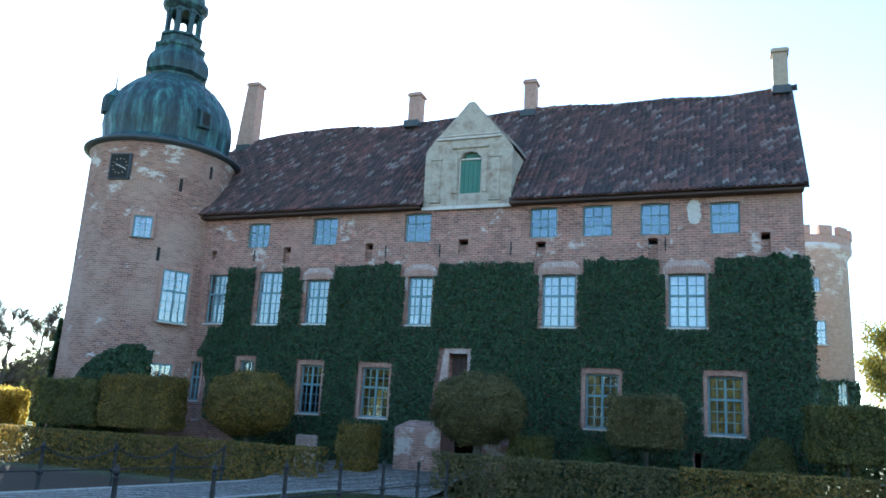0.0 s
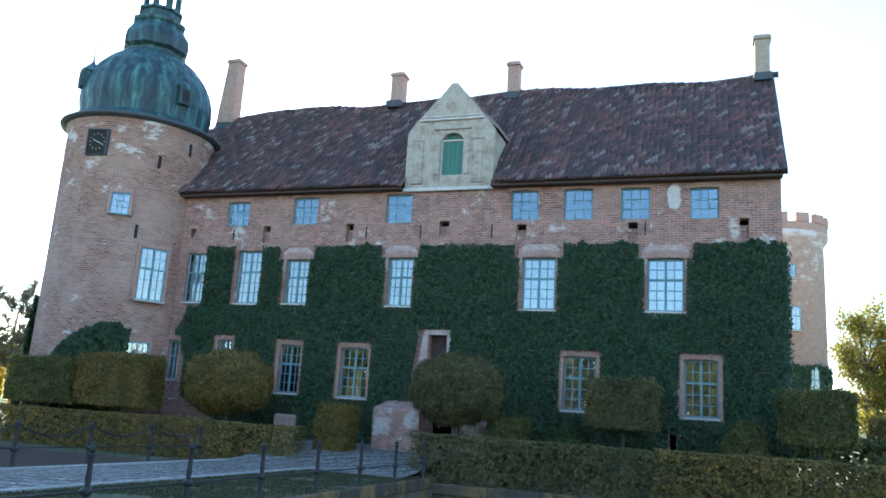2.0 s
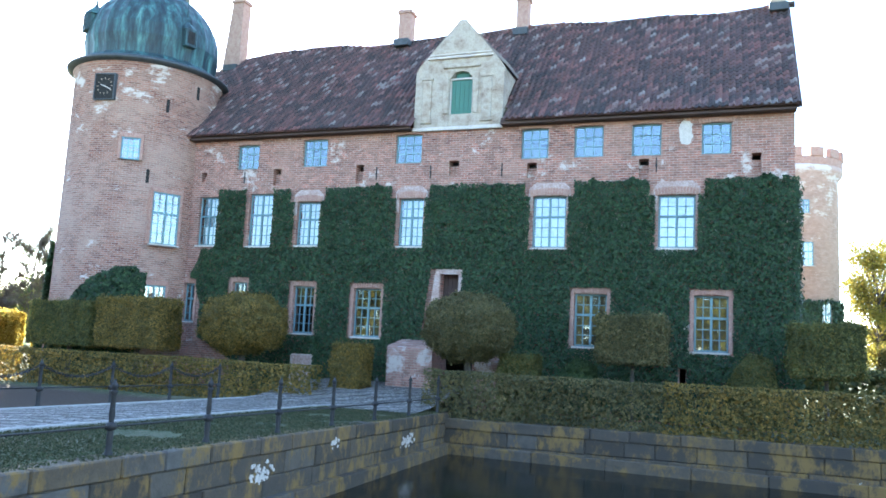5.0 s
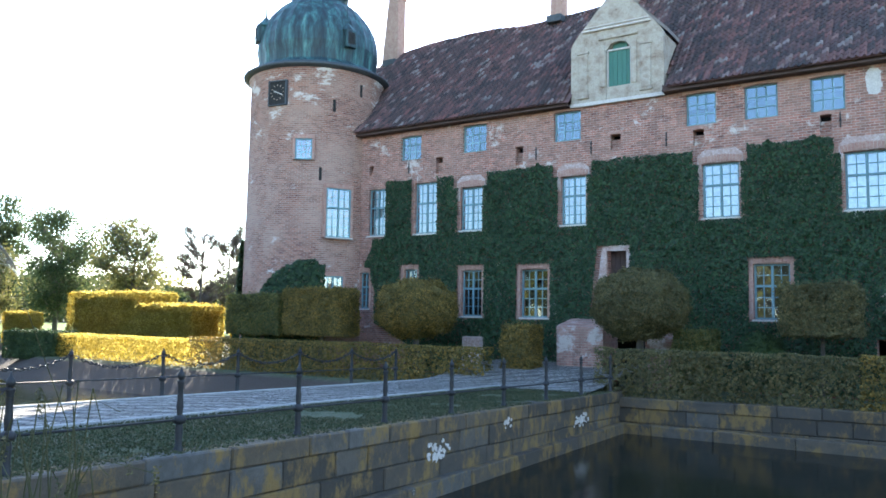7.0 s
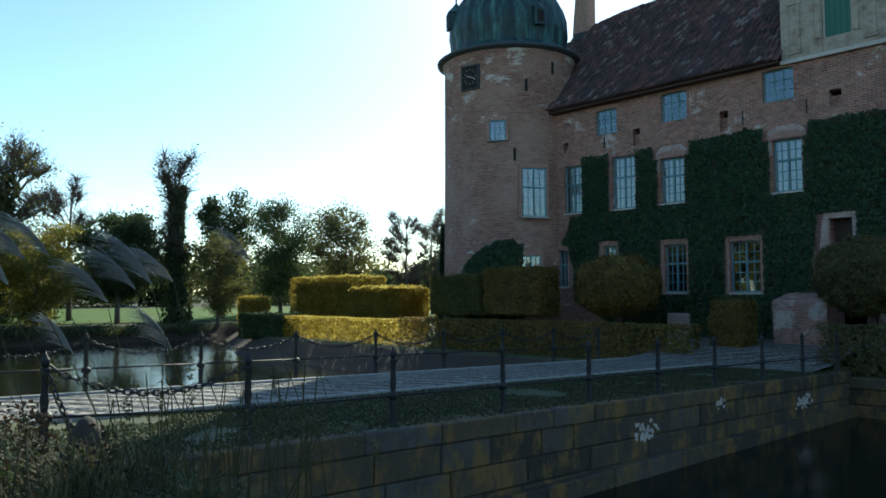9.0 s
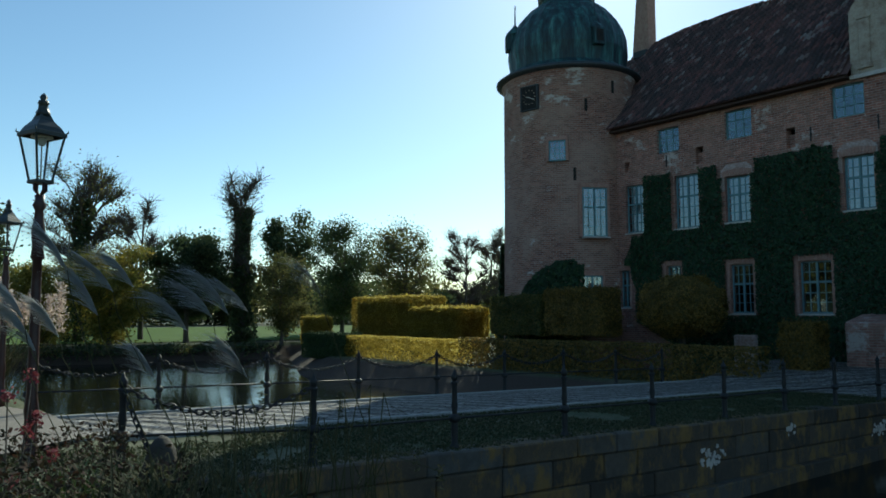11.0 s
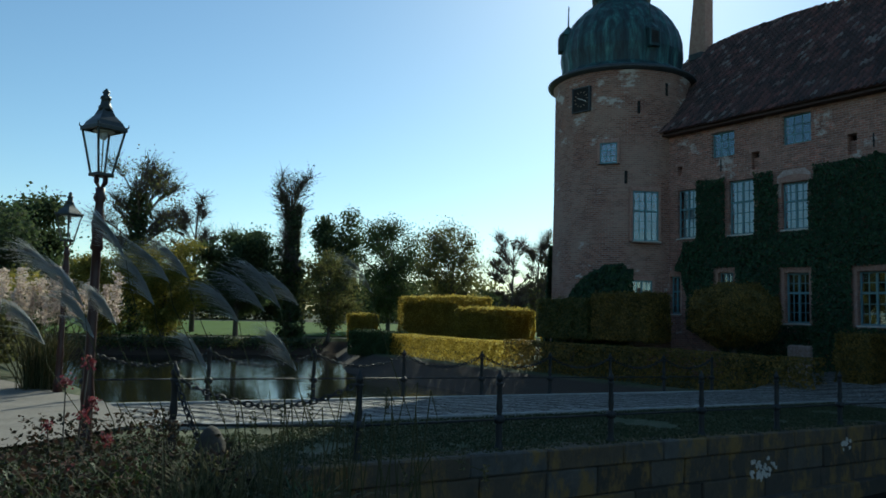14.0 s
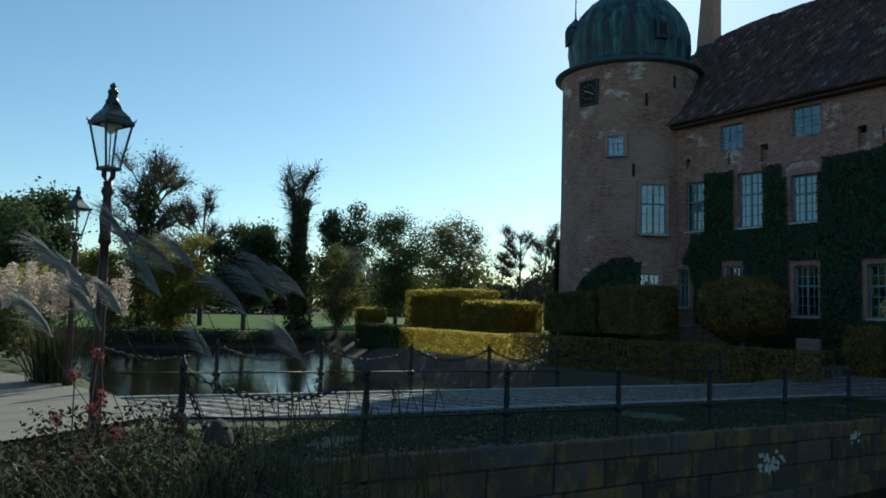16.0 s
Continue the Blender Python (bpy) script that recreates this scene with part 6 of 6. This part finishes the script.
tree("bare tree with fine upright twigs", (-74.0, -8.3, 0.3), 12.0, 7.5, FAR_GREEN, 0.25, 0, rng, 2.0, 0.26, 34, 0.2)
tree("round dark holm oak on the far lawn", (-66.2, -6.9, 0.25), 8.7, 6.2, FAR_DARK, 0.28, 15000, rng, 0, 0.24, 34, 0.28)
tree("tall ivy-clad column of a tree with bare crown", (-65.5, -2.3, 0.25), 14.1, 5.0, FAR_DARK, 0.26, 500, rng, 1.5, 0.36, 34, 0.35, True, True)
tree("dark narrow conifer beyond the moat", (-70.2, 4.2, 0.3), 11.5, 4.6, FAR_DARK, 0.27, 12000, rng, 0, 0.24, 30, 0.12)
tree("wide green tree beyond the hedges", (-77.9, 14.9, 0.3), 12.3, 8.5, FAR_DARK, 0.26, 12750, rng, 0.3, 0.28, 34, 0.2)
tree("thin-leaved tree with open crown", (-64.2, 14.2, 0.3), 10.6, 7.8, FAR_GREEN, 0.24, 7500, rng, 0.9, 0.28, 34, 0.2)
tree("bare pale tree beside the castle", (-62.3, 20.1, 0.3), 10.1, 5.0, FAR_GREEN, 0.2, 0, rng, 2.2, 0.2, 32, 0.15)
tree("bare pale tree behind the tower", (-65.0, 26.1, 0.3), 11.0, 5.5, FAR_GREEN, 0.2, 900, rng, 2.0, 0.22, 30, 0.2)
tree("yellow-green maple on the far bank", (-66.0, -13.0, 0.25), 7.2, 6.2, FAR_GOLD, 0.24, 10500, rng, 0, 0.2, 30, 0.1)
tree("yellow-green young tree at the water", (-62.6, 0.0, 0.25), 7.2, 5.6, FAR_GREEN, 0.22, 5200, rng, 0.3, 0.17, 28, 0.15)
tree("yellow-leaved tree on the near bank", (-66.2, -17.5, 0.25), 6.2, 5.5, FAR_GOLD, 0.22, 8000, rng, 0, 0.18, 26, 0.08)
tree("dark spreading tree at the path", (-61.8, -25.6, 0.5), 8.0, 7.5, FAR_DARK, 0.3, 10200, rng, 0, 0.25, 28, 0.1)
# trees seen past the castle's gable
tree("tall cedar with layered yellow-green boughs", (9.6, 45.0, 0.3), 12.6, 4.6, FAR_GOLD, 0.26, 9350, rng, 0.3, 0.35, 30, 0.2)
tree("golden autumn tree beyond the turret", (13.0, 47.0, 0.3), 9.5, 8.0, FAR_GOLD, 0.32, 8500, rng, 0.3, 0.3, 26, 0.08)
tree("golden autumn tree at the gable end", (20.0, 44.0, 0.3), 11.5, 8.0, FAR_GOLD, 0.32, 8500, rng, 0.3, 0.3, 26, 0.1)
clipped("hedge_block", "tall clipped hedge at the gable end in dull green", "hedge", (4.8, 2.5, 0.1), "box", (4.0, 3.0, 3.0), HEDGE_BROWN, 8000, 0.1)
# a belt of far woods and scrub beyond the lawn
wood = tagged(new("far_woods"), "distant belt of woods and scrub on the horizon", "woods", kind="stuff")
for k in range(60):
    s = k / 59
    x, y = -185 + 80 * s + rng.normal() * 6, -90 + 240 * s + rng.normal() * 6
    h, w = rng.uniform(6, 11), rng.uniform(10, 16)
    v = rng.normal(size=(1500, 3))
    v /= np.linalg.norm(v, axis=1, keepdims=True) / rng.random((1500, 1)) ** 0.35
    P = np.array([x, y, 0.5 + h * 0.5]) + v * [w * 0.6, w * 0.6, h * 0.55]
    P[:, 2] = np.maximum(P[:, 2], 0.3)
    leaves("wood_leaves", P, rng.normal(size=P.shape) + [0, 0, 0.4], 0.62, FAR_DARK if k % 3 else FAR_GREEN, wood, rng, 0.5, 1.4)
# scrub along the far bank
scrub = tagged(new("bank_scrub"), "low dark scrub and reeds along the far bank", "scrub", kind="stuff")
for k in range(40):
    s = k / 39
    y = -34 + 32 * s
    x = -61.6 + 0.166 * (y - 1.4)
    v = rng.normal(size=(160, 3))
    P = np.array([x, y, -0.25]) + v * [0.5, 0.9, 0.28]
    leaves("scrub_leaves", P, rng.normal(size=P.shape) + [0, 0, 0.4], 0.16, FAR_DARK if k % 4 else FAR_GREEN, scrub, rng, 0.5, 1.6)
# woods behind the shore on which the camera stands
back = tagged(new("shore_woods"), "belt of autumn trees behind the shore", "woods", kind="stuff")
for k in range(30):
    x, y = -75 + 5.2 * k + rng.normal() * 1.5, -70 + rng.normal() * 5
    h, w = rng.uniform(9, 15), rng.uniform(9, 13)
    v = rng.normal(size=(2600, 3))
    v /= np.linalg.norm(v, axis=1, keepdims=True) / rng.random((2600, 1)) ** 0.4
    P = np.array([x, y, 0.8 + h * 0.52]) + v * [w * 0.6, w * 0.4, h * 0.52]
    leaves("wood_leaves", P, rng.normal(size=P.shape) + [0, 0, 0.4], 0.5, (FAR_DARK, FAR_GREEN, FAR_GOLD, FAR_GREEN)[k % 4], back, rng, 0.5, 1.4)
    mesh_ob("wood_trunk", tube([(x, y, 0.3), (x + 0.3, y, h * 0.5), (x, y, h * 0.8)], [0.4, 0.3, 0.1], 6), BARK, back)


# shrubs on the near bank beside the path
def bush(label, loc, size, mat, n, leafsize=0.1):
    t = thing("bush", label, "bush", loc, "bushes beside the path")
    k = 9
    P = []
    for _ in range(k):
        c = np.array([rng.normal() * 0.25 * size[0], rng.normal() * 0.25 * size[1], size[2] * rng.uniform(0.25, 0.75)])
        v = rng.normal(size=(n // k, 3))
        v /= np.linalg.norm(v, axis=1, keepdims=True) / rng.random((n // k, 1)) ** 0.5
        P.append(c + v * np.array(size) * 0.27)
    P = np.concatenate(P)
    P[:, 2] = np.maximum(P[:, 2], 0.05)
    leaves("crown", P, rng.normal(size=P.shape) + [0, 0, 0.5], leafsize, mat, t, rng, 0.5, 1.6)
    for q in range(5):
        part("branch", tube([(0, 0, 0), (rng.normal() * 0.2 * size[0], rng.normal() * 0.2 * size[1], size[2] * 0.6)], [0.05, 0.02], 5), BARK, t)


bush("loose yellow-green shrub on the sunny bank", (-24.5, -28.3, 0.9), (3.2, 2.6, 2.2), FAR_GREEN, 3500)
bush("dark green shrub beside the pampas grass", (-28.0, -27.2, 0.9), (4.2, 3.0, 2.2), FAR_DARK, 4000)
bush("golden shrub on the sunny bank", (-33.0, -27.6, 0.9), (4.0, 3.4, 3.2), FAR_GOLD, 4200)
bush("dull green shrub at the water's edge", (-38.0, -26.9, 0.8), (4.4, 2.4, 2.6), FAR_GREEN, 4200)
bush("dark shrub at the water's edge", (-44.0, -26.6, 0.8), (5.0, 2.6, 2.4), FAR_DARK, 4200)
bush("yellow-green willow shrub over the water", (-52.0, -26.3, 0.8), (6.0, 3.5, 4.5), FAR_GOLD, 5200)
